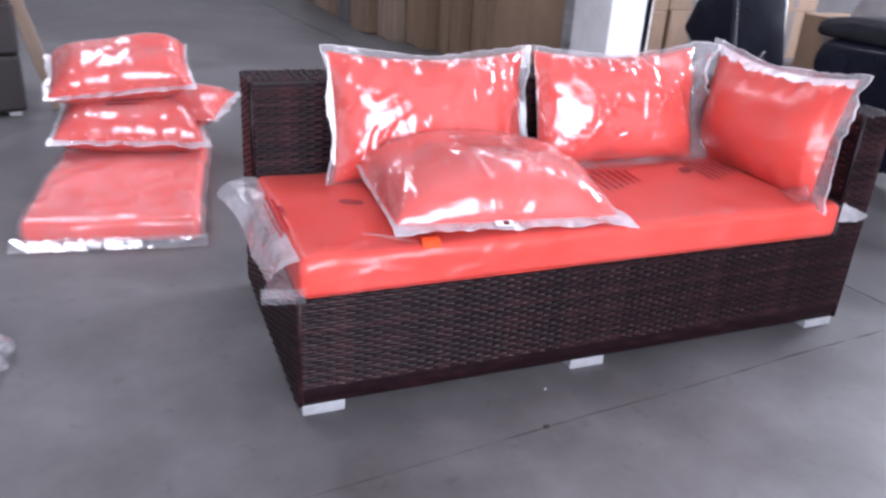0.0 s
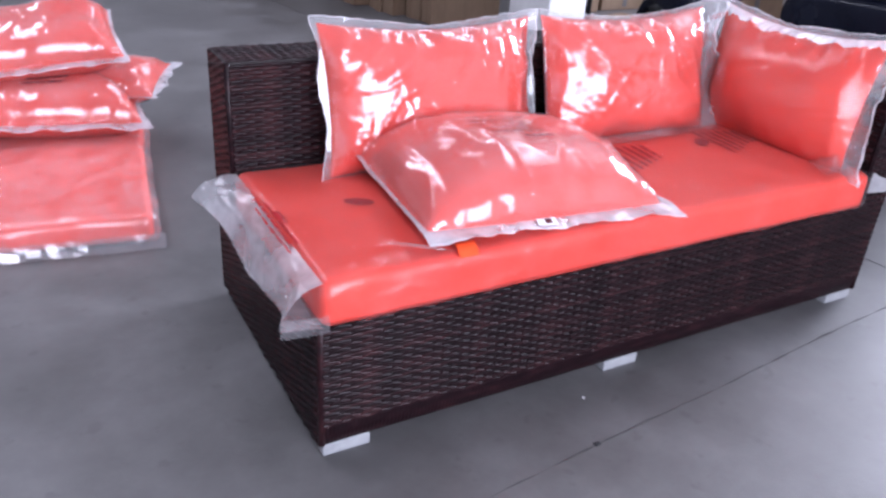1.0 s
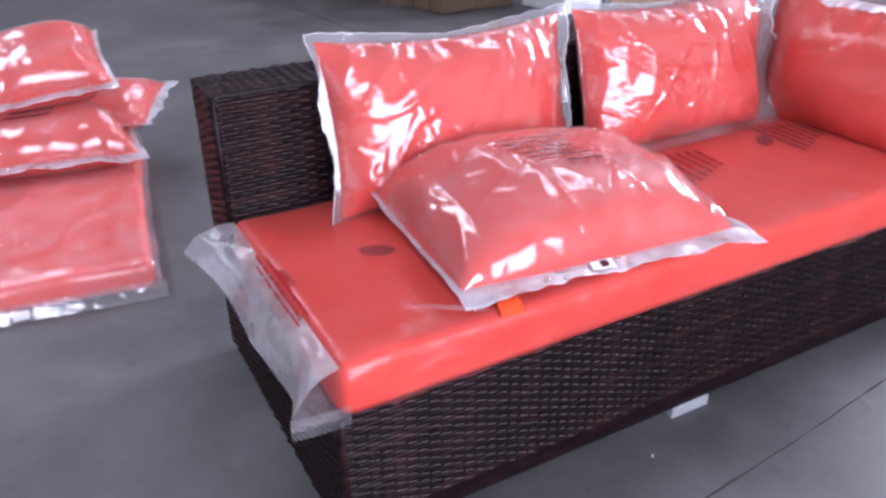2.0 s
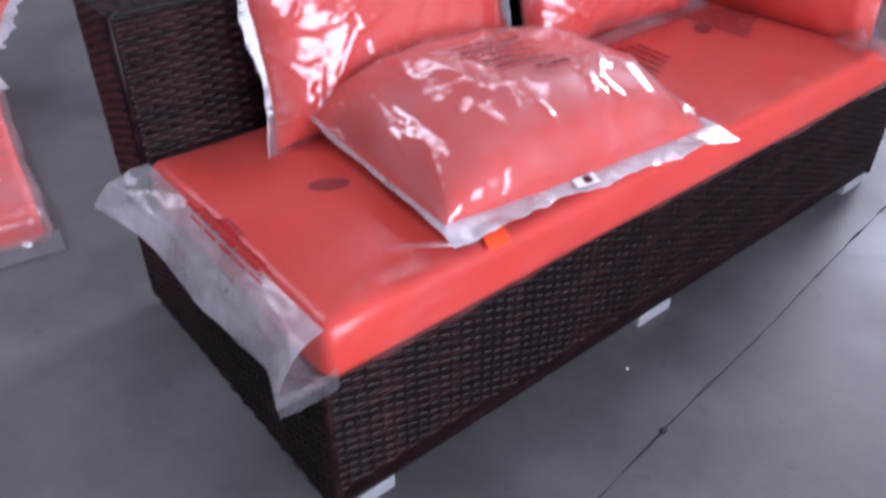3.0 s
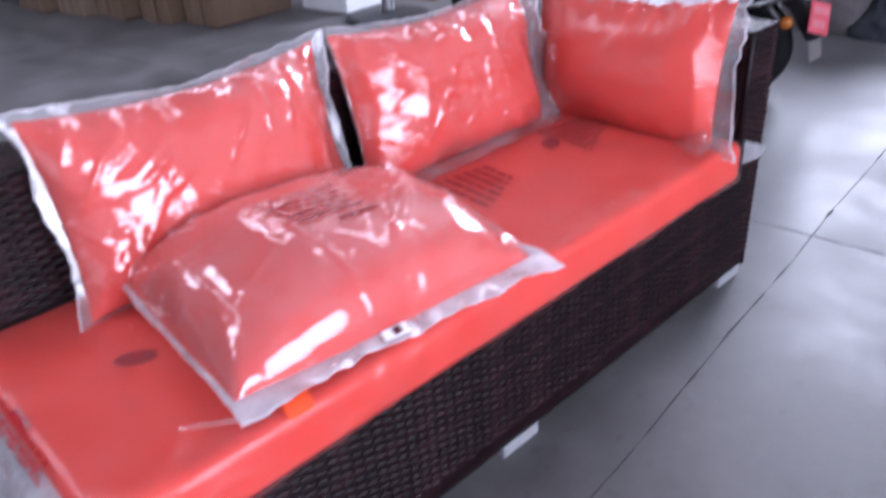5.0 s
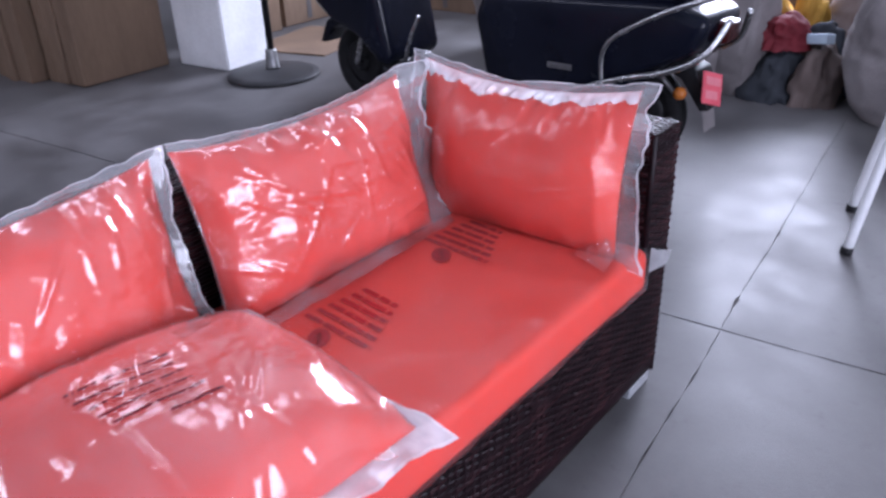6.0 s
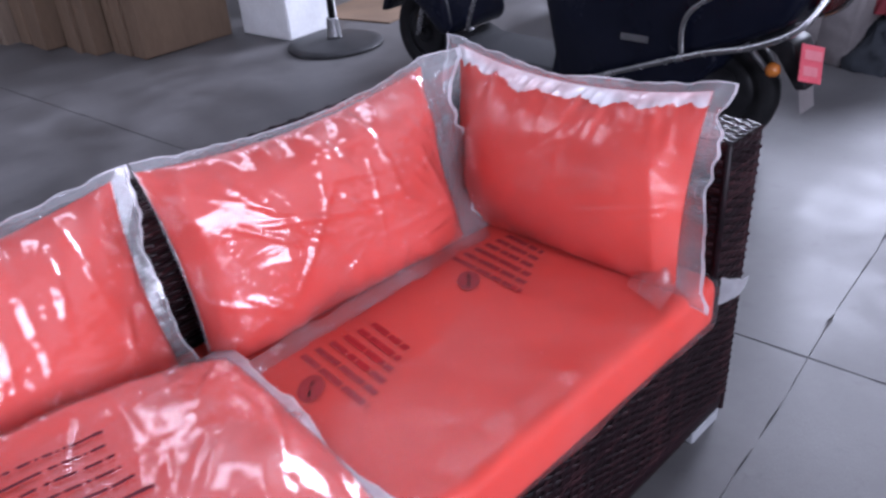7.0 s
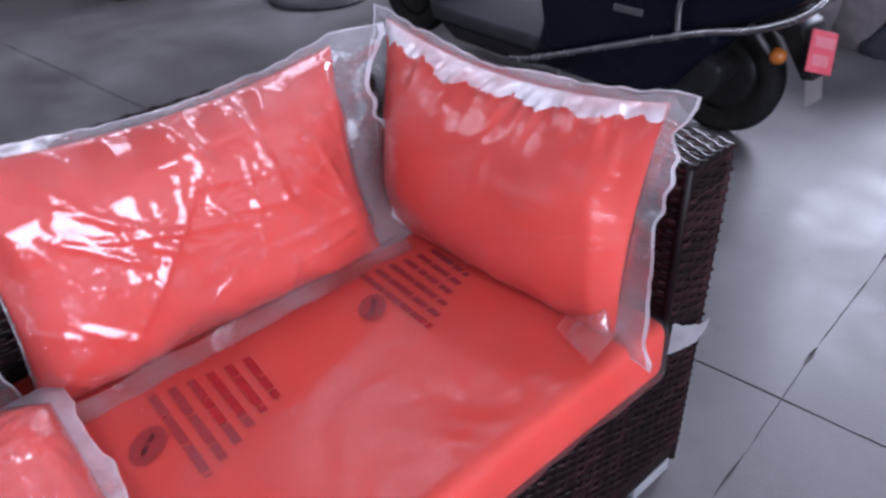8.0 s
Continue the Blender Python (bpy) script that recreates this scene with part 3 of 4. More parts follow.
def crease(s, t):
    x, y = 0.170 + 0.125 * s, 0.078 - 0.085 * s
    return (x + sx, y + sy + 0.013 * (t - 0.5) * math.sin(math.pi * min(1, s + 0.1)), SEAT_T + 0.0145 - 0.004 * s * s + 0.006 * math.sin(math.pi * t) * math.sin(math.pi * s))


part("bag_crease", grid_mesh("bag_crease", crease, 24, 8, M_SEAM), seat_bag, "raised glossy fold of the bag")


def foot_fold(s, t):
    lift = 0.022 * t * (0.6 + 0.6 * noise.noise((s * 7, 0.3, 4.0)))
    return (0.90 + 0.62 * s + sx, 0.423 + 0.012 * s + 0.030 * t + 0.007 * noise.noise((s * 11, t, 7.0)) + sy, SEAT_T + 0.008 + lift)


def loose_corner(s, t):
    bulge = math.sin(math.pi * s) * math.sin(math.pi * min(1.0, t * 1.1))
    lift = bulge * (0.010 + 0.030 * abs(noise.noise((s * 4 + 1.7, t * 5, 2.0))) + 0.012 * ridged((s, t, 0), (7, 9, 1), 2.6))
    return (1.50 + 0.165 * s + 0.02 * t + sx, 0.012 + 0.085 * t + 0.03 * s + sy, SEAT_T + 0.009 + 0.009 * t + 1.3 * lift)


part("bag_fold", grid_mesh("bag_fold", loose_corner, 36, 24, M_FILM), seat_bag, "loose crumpled clear film at the corner")
part("bag_fold", grid_mesh("bag_fold", foot_fold, 70, 6, M_SEAM), seat_bag, "crumpled lilac-white fold along the back")

# ---- throw pillows in bags ----
def pillow_height(u, v, T, full, edge):
    a = max(0.0, 1 - abs(u) ** full) * max(0.0, 1 - abs(v) ** full)
    return T / 2 * a ** edge


def pillow_point(u, v, side, q):
    x = u * q["W"] / 2 * (1 - q["waist"] * (1 - v * v)) * math.sqrt(1 - q["round"] * v * v / 2)
    y = v * q["H"] / 2 * (1 - q["sag"] * (1 - u * u) * (1.6 if v > 0 else 0.5)) * math.sqrt(1 - q["round"] * u * u / 2)
    h = pillow_height(u, v, q["T"], q["full"], q["edge"])
    seed = q["seed"]
    pleats = q["pleat"] * (ridged((x, y, 0.0), (30, 6, 1), seed) - 0.3) * max(0.0, v - 0.35) ** 1.5 * min(1.0, h / 0.03)
    pucker = 0.012 * (ridged((x, y, side * 0.3), (13, 7, 3), seed) - 0.5) * (abs(u) ** 4 + abs(v) ** 4) * min(1.0, h / 0.03)
    soft = 0.014 * noise.noise((x * 5 + seed, y * 5, side)) * min(1.0, h / 0.04)
    z = h + pucker + soft + pleats
    return (x, y, z if side > 0 else -z * q["flat"])


def creases(q):
    """Straight folds of the bag: middle, direction, half length, half width, slope."""
    r = random.Random(int(q["seed"] * 100))
    out = []
    for k in range(q["folds"]):
        wide = k % 4 == 0
        x, y = r.uniform(-0.48, 0.48) * q["W"], r.uniform(-0.46, 0.46) * q["H"]
        a = r.gauss(q["lie"], 0.55)
        out.append((x, y, math.cos(a), math.sin(a), r.uniform(0.04, 0.15), r.uniform(0.022, 0.045) if wide else r.uniform(0.006, 0.012), (r.uniform(0.10, 0.22) if wide else r.uniform(0.25, 0.5)) * q["crease"]))
    return out


def fold_height(x, y, folds):
    z = 0.0
    for cx, cy, dx, dy, half, wide, slope in folds:
        ex, ey = x - cx, y - cy
        across = abs(ex * dy - ey * dx)
        if across < wide:
            along = abs(ex * dx + ey * dy) / half
            if along < 1:
                z += slope * (wide - across) * (1 - along * along)
    return z


def bag_point(u, v, side, q):
    """u, v past 1 lie on the flat, crumpled rim of the bag, in metres past the edge."""
    cu, cv = max(-1, min(1, u)), max(-1, min(1, v))
    x, y, z = pillow_point(cu, cv, side, q)
    W, Hh, seed = q["W"], q["H"], q["seed"]
    ragged = 0.62 + 0.55 * noise.noise((cu * 1.7 + seed, cv * 1.7, 3.0)) + 0.16 * noise.noise((cu * 9.0 - seed, cv * 7.0, 1.0)) + 0.15 * (abs(cu) * abs(cv)) ** 6
    u, v = cu + (u - cu) * ragged, cv + (v - cv) * ragged
    over = math.hypot(u - cu, v - cv)
    x += (u - cu) * 0.5 + 0.12 * q["waist"] * cu * (1 - cv * cv) * W / 2
    y += (v - cv) * 0.5 + 0.12 * q["sag"] * cv * (1 - cu * cu) * Hh / 2 * (1.6 if cv > 0 else 0.5)
    inside = min(1.0, abs(z) / 0.04)
    w = fold_height(x, y, q["lines"]) if side > 0 else 0.003 * ridged((x, y, side), (7.0, 3.5, 1.0), seed + 5) ** 2
    w += 0.002 * q["crease"] * noise.noise((x * 18, y * 18, seed))
    wave = (0.16 * over + 0.002) * noise.noise((x * 9 + seed, y * 9, 5.0)) + 0.05 * over * noise.noise((x * 30, y * 30 + seed, 9.0))
    lift = 0.003 + w * (0.35 + inside * 0.65)
    if side < 0 and q["flat"] < 0.5:
        lift = 0.001
    if over > 0:
        x += 0.2 * over * noise.noise((y * 6 + seed, u * 3, 2.0))
        y += 0.2 * over * noise.noise((x * 6 - seed, v * 3, 6.0))
    z = side * (abs(z) + lift * max(0.12, 1 - over * 20)) + wave * (1 - 0.75 * q["droop"]) - 0.5 * over * q["droop"]
    return (x, y, z)


def skin(name, fn, us, vs, mat, keep):
    """Both faces of a pillow-like skin over the lines us and vs; keep(u, v) picks the cells."""
    verts, faces, nu = [], [], len(us)
    for side in (1, -1):
        off = len(verts)
        verts += [fn(u, v, side) for v in vs for u in us]
        for j in range(len(vs) - 1):
            for i in range(nu - 1):
                if keep((us[i] + us[i + 1]) / 2, (vs[j] + vs[j + 1]) / 2):
                    f = (off + j * nu + i, off + j * nu + i + 1, off + (j + 1) * nu + i + 1, off + (j + 1) * nu + i)
                    faces.append(f if side > 0 else f[::-1])
    return mesh_of(name, verts, faces, mat)


def ticks_with_fins(n, low, high):
    inside = [math.sin(math.pi / 2 * (-1 + 2 * i / n)) * 0.35 + (-1 + 2 * i / n) * 0.65 for i in range(n + 1)]
    k = 8
    return [-1 - 2 * low * (k - i) / k for i in range(k)] + inside + [1 + 2 * high * (i + 1) / k for i in range(k)]


def bagged_pillow(label, m, W=0.60, H=0.42, T=0.17, flat=1.0, seed=1.0, fins=(0.02, 0.02, 0.01, 0.02), prints=(), group="bagged throw pillows", fine=1.0, sag=0.09, waist=0.05, round=0.0, full=3.2, folds=36, lie=1.0, crease=1.0, droop=0.0, pleat=0.0, edge=0.62, top_glare=False, film_mat=M_FILM, edge_mat=M_SEAM):
    """fins: how far the bag's rim stands out at the left, right, bottom and top."""
    ob = thing("throw_pillow", label, "pillow", m, group)
    q = dict(W=W, H=H, T=T, flat=flat, seed=seed, sag=sag, waist=waist, round=round, full=full, folds=folds, lie=lie, crease=crease, droop=droop, pleat=pleat, edge=edge)
    q["lines"] = creases(q)
    plain = [-1 + 2 * i / 44 for i in range(45)]
    part("cushion", skin("cushion", lambda u, v, s: pillow_point(u, v, s, q), plain, plain, M_FABRIC, lambda u, v: True), ob)
    us, vs = ticks_with_fins(int(130 * fine), fins[0], fins[1]), ticks_with_fins(int(96 * fine), fins[2], fins[3])

    # Ragged band along the top where white film stands in for glare.
    def in_glare(u, v):
        return top_glare and v > min(0.93, 0.87 + 0.09 * noise.noise((u * 5.0, v * 1.5, seed)) + 0.05 * noise.noise((u * 15.0, v, seed)))

    bag = part("plastic_bag", skin("plastic_bag", lambda u, v, s: bag_point(u, v, s, q), us, vs, film_mat, lambda u, v: max(abs(u), abs(v)) < 1.0 and not in_glare(u, v)), ob, "wrinkled clear plastic bag")
    if top_glare:
        part("bag_top_glare", skin("bag_top_glare", lambda u, v, s: bag_point(u, v, s, q), us, vs, M_TOP_GLARE, lambda u, v: max(abs(u), abs(v)) < 1.0 and in_glare(u, v)), bag, "white milky band for the glare along the bag's top")

    # Outermost strip of the rim, whitened to look backlit.
    def on_bright_edge(u, v):
        left, right, low, high = [1 + 1.84 * f for f in fins]
        return u < -left or u > right or v < -low or v > high

    part("bag_edge", skin("bag_edge", lambda u, v, s: bag_point(u, v, s, q), us, vs, edge_mat, lambda u, v: max(abs(u), abs(v)) >= 1.0 and not on_bright_edge(u, v)), bag, "crumpled milky rim of the bag")
    part("bag_bright_edge", skin("bag_bright_edge", lambda u, v, s: bag_point(u, v, s, q), us, vs, M_BRIGHT_EDGE, on_bright_edge), bag, "white outermost strip of the bag, milky for its backlit look")
    r = random.Random(int(seed * 10))
    for u0, v0, u1, v1, width in prints:
        verts, faces, n = [], [], 40
        gaps = {k for k in range(n) if r.random() < 0.16}
        for i in range(n + 1):
            f = i / n
            for sg in (-1, 1):
                x, y, z = bag_point(u0 + (u1 - u0) * f, v0 + (v1 - v0) * f + sg * width, 1, q)
                verts.append((x, y, z + 0.0035))
        for i in range(n):
            if i not in gaps:
                faces.append((2 * i, 2 * i + 2, 2 * i + 3, 2 * i + 1))
        part("print_line", mesh_of("print_line", verts, faces, M_INK), bag)
    return ob, q


def standing(x, y, z, lean, yaw=0.0, roll=0.0):
    """Stands a pillow on its long edge, its front to -y before the yaw, leaning back."""
    return pose(x, y, z, 0, 0, yaw) @ pose(0, 0, 0, 90 - lean, 0, 0) @ pose(0, 0, 0, 0, 0, roll)


bagged_pillow("orange-red throw pillow in a glossy clear bag against the backrest", standing(0.522, 0.525, 0.628, 15, 3, -1), seed=1.3, W=0.63, H=0.37, T=0.17, fins=(0.030, 0.045, 0.010, 0.026), folds=34, lie=1.15, fine=1.5)
bagged_pillow("orange-red throw pillow in a heavily wrinkled clear bag, propped up", standing(1.175, 0.525, 0.630, 14, -2, 1), seed=3.7, W=0.60, H=0.37, T=0.17, fins=(0.003, 0.105, 0.026, 0.022), folds=54, lie=-0.9, fine=1.5)
bagged_pillow("orange-red throw pillow in a smooth clear bag against the arm", standing(1.598, 0.31, 0.628, 10, -88, 0), seed=6.1, W=0.57, H=0.385, T=0.23, full=2.2, edge=0.9, top_glare=True, fine=1.3, fins=(0.060, 0.062, 0.010, 0.028), pleat=0.035, sag=0.12, folds=26, crease=0.65, film_mat=M_SMOOTH)
bars = [(-0.32 + 0.02 * i, 0.24 - 0.11 * i, 0.20 - 0.02 * (i % 2), 0.23 - 0.11 * i, 0.012) for i in range(5)] + [(-0.02, -0.32, 0.24, -0.33, 0.013)]
lying, lq = bagged_pillow("plump orange-red pillow in a printed clear bag, lying flat", pose(0.565, 0.232, 0.498, 2, 1, -4), seed=8.9, W=0.63, H=0.48, T=0.25, flat=0.36, droop=0.15, fins=(0.012, 0.034, 0.052, 0.050), prints=bars, fine=1.5, sag=0.03, waist=0.03, round=0.16, full=3.6, folds=40, lie=1.3, crease=0.8, film_mat=M_PRINTED, edge_mat=M_RIM)


def on_rim(name, u0, u1, v0, v1, lift, mat, label=""):
    part(name, grid_mesh(name, lambda s, t: tuple(Vector(bag_point(u0 + (u1 - u0) * s, v0 + (v1 - v0) * t, 1, lq)) + Vector((0, 0, lift))), 10, 6, mat), lying, label)


on_rim("barcode_label", -0.17, -0.01, -1.082, -1.010, 0.004, M_LABEL, "small white paper label with a dark mark")
on_rim("label_mark", -0.105, -0.05, -1.070, -1.022, 0.0055, M_INK)

# ---- stack of bagged cushions on the floor ----
stack = pose(-0.335, 1.80, 0, 0, 0, -8)
floor_cushion = thing("seat_cushion", "flat pinkish orange seat cushion in a milky bag on the floor", "cushion", stack)
part("cushion", rounded("cushion", (0.60, 1.18, 0.095), 0.028, M_FABRIC, (16, 28, 3), lambda p, n: 0.010 * noise.noise((p[0] * 4, p[1] * 4, 1)) if n.z > -0.5 else 0.0), floor_cushion, "", pose(0, 0, 0.004))
floor_bag = part("plastic_bag", rounded("plastic_bag", (0.62, 1.20, 0.10), 0.03, M_FLOORBAG, (70, 110, 8), lambda p, n: (0.006 + 0.008 * ridged(p, (8, 5, 6), 3.3) ** 2 + 0.010 * noise.noise((p[0] * 4, p[1] * 4, 1))) if n.z > -0.5 else 0.0), floor_cushion, "loose milky plastic bag")


def bag_skirt(s, t):
    x = -0.335 + 0.67 * s
    return (x, -0.595 - 0.05 * t + 0.008 * noise.noise((s * 7, t, 1)), 0.035 - 0.030 * t + 0.006 * noise.noise((s * 16, t * 2, 4)) * (1 - t))


part("bag_edge", grid_mesh("bag_edge", bag_skirt, 60, 8, M_SEAM), floor_bag, "crumpled milky rim of the bag")
part("paper_label", box("paper_label", (-0.07, -0.642, 0.012), (-0.03, -0.62, 0.030), M_LABEL, 0.002), floor_cushion, "small white label")
bagged_pillow("orange-red throw pillow in a bag, lying on a flat cushion", stack @ pose(-0.01, 0.36, 0.200, 9, 2, 2), W=0.62, H=0.42, T=0.25, flat=0.85, seed=11.2, film_mat=M_PRINTED, edge_mat=M_RIM, fins=(0.03, 0.03, 0.06, 0.02), prints=[(-0.3, -0.3, 0.2, -0.28, 0.02), (-0.35, -0.45, 0.15, -0.43, 0.02)], group="stacked pillows", crease=0.4, fine=0.7, sag=0.03, full=4.0)
bagged_pillow("orange-red throw pillow in a bag, poking out behind the stack", stack @ pose(0.12, 0.50, 0.245, 4, -2, -14), W=0.58, H=0.42, T=0.17, flat=0.9, seed=14.4, film_mat=M_PRINTED, edge_mat=M_RIM, fins=(0.01, 0.05, 0.03, 0.03), group="stacked pillows", crease=0.4, fine=0.7)
bagged_pillow("orange-red throw pillow in a bag, topmost on the stack", stack @ pose(-0.055, 0.45, 0.415, 15, -5, 6), W=0.60, H=0.40, T=0.24, flat=0.9, seed=17.5, film_mat=M_PRINTED, edge_mat=M_RIM, fins=(0.04, 0.02, 0.055, 0.02), group="stacked pillows", crease=0.4, fine=0.7, sag=0.03, full=4.0)


# ---- parasol stand by the column ----
stand = thing("parasol_stand", "dark round cast-iron parasol stand with a tall pole", "parasol stand", pose(3.27, 3.29, 0))
part("base_plate", lathe("base_plate", [(0.285, 0.0), (0.29, 0.012), (0.285, 0.022), (0.24, 0.032), (0.10, 0.046), (0.05, 0.052)], M_IRON, 48), stand)
part("socket", lathe("socket", [(0.05, 0.05), (0.044, 0.065), (0.036, 0.16), (0.034, 0.17)], M_ALLOY, 24), stand, "worn metal socket")
part("pole", lathe("pole", [(0.021, 0.10), (0.021, 2.4)], M_BLACK, 20), stand)


# ---- motor scooter ----
scooter = thing("motor_scooter", "dark navy step-through motor scooter with chrome rails", "scooter", pose(3.25, 0, 0))


def wheel(y):
    w = part("wheel", lathe("wheel", [(0.10, -0.035), (0.13, -0.03), (0.13, 0.03), (0.10, 0.035)], M_BLACK, 28, "X"), scooter, "black painted wheel", pose(0, y, 0.215))
    ring = [(0.13, -0.03), (0.15, -0.045), (0.18, -0.05), (0.205, -0.036), (0.215, 0.0), (0.205, 0.036), (0.18, 0.05), (0.15, 0.045), (0.13, 0.03)]
    part("tyre", lathe("tyre", ring, M_RUBBER, 40, "X"), w, "black rubber tyre")
    part("hub", lathe("hub", [(0.03, -0.06), (0.045, -0.05), (0.045, 0.05), (0.03, 0.06)], M_BLACK, 20, "X"), w)


wheel(2.42)
wheel(0.785)
part("front_fender", slab_profile("front_fender", [(2.72, 0.30), (2.66, 0.42), (2.52, 0.50), (2.34, 0.50), (2.20, 0.40), (2.24, 0.38), (2.36, 0.45), (2.50, 0.45), (2.62, 0.38), (2.68, 0.30)], -0.07, 0.07, M_PAINT, 0.008), scooter)
part("leg_shield", slab_profile("leg_shield", [(2.62, 0.56), (2.50, 0.80), (2.38, 1.02), (2.26, 1.04), (2.16, 0.80), (2.10, 0.50), (2.06, 0.30), (2.14, 0.26), (2.30, 0.40), (2.48, 0.46)], -0.21, 0.21, M_PAINT, 0.045, 4), scooter)
part("fork", tube("fork", [(-0.085, 2.42, 0.215), (-0.085, 2.34, 0.45), (-0.05, 2.28, 0.70)], 0.018, M_CHROME), scooter)
part("floorboard", slab_profile("floorboard", [(2.16, 0.26), (2.12, 0.16), (1.50, 0.15), (1.46, 0.20), (1.50, 0.215), (2.06, 0.225)], -0.17, 0.17, M_MAT, 0.014), scooter, "grey foot mat")
part("under_tray", slab_profile("under_tray", [(2.10, 0.148), (2.0, 0.09), (1.60, 0.08), (1.42, 0.11), (1.46, 0.148), (2.08, 0.152)], -0.15, 0.15, M_BLACK, 0.02), scooter)
part("rear_body", slab_profile("rear_body", [(1.46, 0.16), (1.55, 0.58), (1.50, 0.69), (1.20, 0.70), (0.62, 0.72), (0.44, 0.66), (0.50, 0.52), (0.70, 0.42), (0.96, 0.30), (1.06, 0.17), (1.36, 0.12)], -0.19, 0.19, M_PAINT, 0.05, 4), scooter)
part("seat", slab_profile("seat", [(1.60, 0.69), (1.57, 0.78), (1.40, 0.81), (1.10, 0.82), (0.95, 0.87), (0.66, 0.88), (0.54, 0.83), (0.60, 0.72), (1.20, 0.69)], -0.17, 0.17, M_VINYL, 0.045, 4), scooter, "black vinyl double seat")
part("engine", slab_profile("engine", [(1.50, 0.20), (1.30, 0.32), (0.95, 0.36), (0.72, 0.28), (0.76, 0.15), (1.10, 0.10), (1.42, 0.12)], -0.15, 0.06, M_BLACK, 0.03, 3), scooter)
part("side_cowl", slab_profile("side_cowl", [(1.52, 0.11), (1.46, 0.38), (1.00, 0.47), (0.76, 0.47), (0.74, 0.36), (0.90, 0.17), (1.02, 0.10)], -0.185, 0.185, M_PAINT, 0.03, 3), scooter)
part("badge", box("badge", (-0.197, 1.02, 0.40), (-0.186, 1.14, 0.425), M_ALLOY, 0.003), scooter, "small metal badge")
part("rear_fender", slab_profile("rear_fender", [(0.90, 0.47), (0.72, 0.46), (0.58, 0.40), (0.49, 0.28), (0.45, 0.29), (0.52, 0.44), (0.70, 0.52), (0.90, 0.53)], -0.075, 0.075, M_BLACK, 0.008), scooter)
part("tail_lamp", slab_profile("tail_lamp", [(0.48, 0.54), (0.42, 0.56), (0.41, 0.63), (0.48, 0.65)], -0.06, 0.06, M_LENS, 0.012), scooter, "red tail lamp")
for sgn in (-1, 1):
    rail = part("side_rail", tube("side_rail", [(sgn * 0.20, 1.62, 0.115), (sgn * 0.215, 1.50, 0.145), (sgn * 0.225, 1.20, 0.255), (sgn * 0.225, 0.80, 0.40), (sgn * 0.215, 0.60, 0.455), (sgn * 0.18, 0.46, 0.53), (sgn * 0.10, 0.40, 0.66)], 0.013, M_CHROME), scooter, "chrome crash rail")
    part("rail_hoop", tube("rail_hoop", [(sgn * 0.222, 0.86, 0.39), (sgn * 0.225, 0.86, 0.50), (sgn * 0.225, 0.80, 0.58), (sgn * 0.215, 0.62, 0.68), (sgn * 0.19, 0.46, 0.74), (sgn * 0.10, 0.38, 0.76)], 0.011, M_CHROME), rail)
    part("indicator", lathe("indicator", [(0.010, 0.0), (0.024, 0.010), (0.027, 0.024), (0.021, 0.042), (0.008, 0.050)], M_AMBER, 20), scooter, "amber indicator lamp", pose(sgn * 0.13, 0.58, 0.36, 90, 0, 0))
    part("indicator_stem", tube("indicator_stem", [(sgn * 0.13, 0.58, 0.36), (sgn * 0.11, 0.66, 0.42), (sgn * 0.08, 0.74, 0.46)], 0.010, M_ALLOY), scooter)
    part("grip", tube("grip", [(sgn * 0.10, 2.20, 1.06), (sgn * 0.24, 2.16, 1.08), (sgn * 0.36, 2.08, 1.07)], 0.017, M_BLACK), scooter)
    part("mirror", lathe("mirror", [(0.02, -0.012), (0.055, -0.008), (0.06, 0.006), (0.05, 0.012)], M_BLACK, 24), scooter, "", pose(sgn * 0.33, 2.14, 1.27, 80, 0, 10 * sgn))
    part("mirror_stem", tube("mirror_stem", [(sgn * 0.24, 2.16, 1.08), (sgn * 0.27, 2.16, 1.16), (sgn * 0.32, 2.14, 1.25)], 0.006, M_CHROME), scooter)
part("handlebar_cowl", slab_profile("handlebar_cowl", [(2.36, 1.00), (2.32, 1.12), (2.18, 1.14), (2.10, 1.06), (2.20, 0.98)], -0.12, 0.12, M_PAINT, 0.03, 3), scooter)
part("front_rail", tube("front_rail", [(-0.10, 2.02, 0.30), (-0.20, 1.96, 0.33), (-0.22, 1.90, 0.45), (-0.20, 1.86, 0.55)], 0.009, M_CHROME), scooter)
part("grab_rail", tube("grab_rail", [(-0.17, 0.86, 0.80), (-0.17, 0.56, 0.86), (0, 0.44, 0.90), (0.17, 0.56, 0.86), (0.17, 0.86, 0.80)], 0.012, M_CHROME), scooter)
plate = part("number_plate", box("number_plate", (-0.058, -0.004, -0.064), (0.058, 0.004, 0.064), M_PINK, 0.003), scooter, "red number plate with pale unreadable marks", pose(-0.05, 0.458, 0.375, -18, 18, -20))
for i in range(2):
    part("plate_mark", box("plate_mark", (-0.045, -0.0065, 0.012 - 0.055 * i), (0.045 - 0.015 * i, -0.0045, 0.045 - 0.055 * i), M_PALE), plate)
part("mud_flap", grid_mesh("mud_flap", lambda s, t: (-0.06 + 0.12 * s, 0.50 - 0.035 * t, 0.36 - 0.17 * t), 4, 6, M_SACK), scooter, "pale grey plastic mud flap")
part("side_stand", tube("side_stand", [(-0.12, 1.42, 0.16), (-0.20, 1.36, 0.08), (-0.26, 1.32, 0.006)], 0.010, M_ALLOY), scooter)


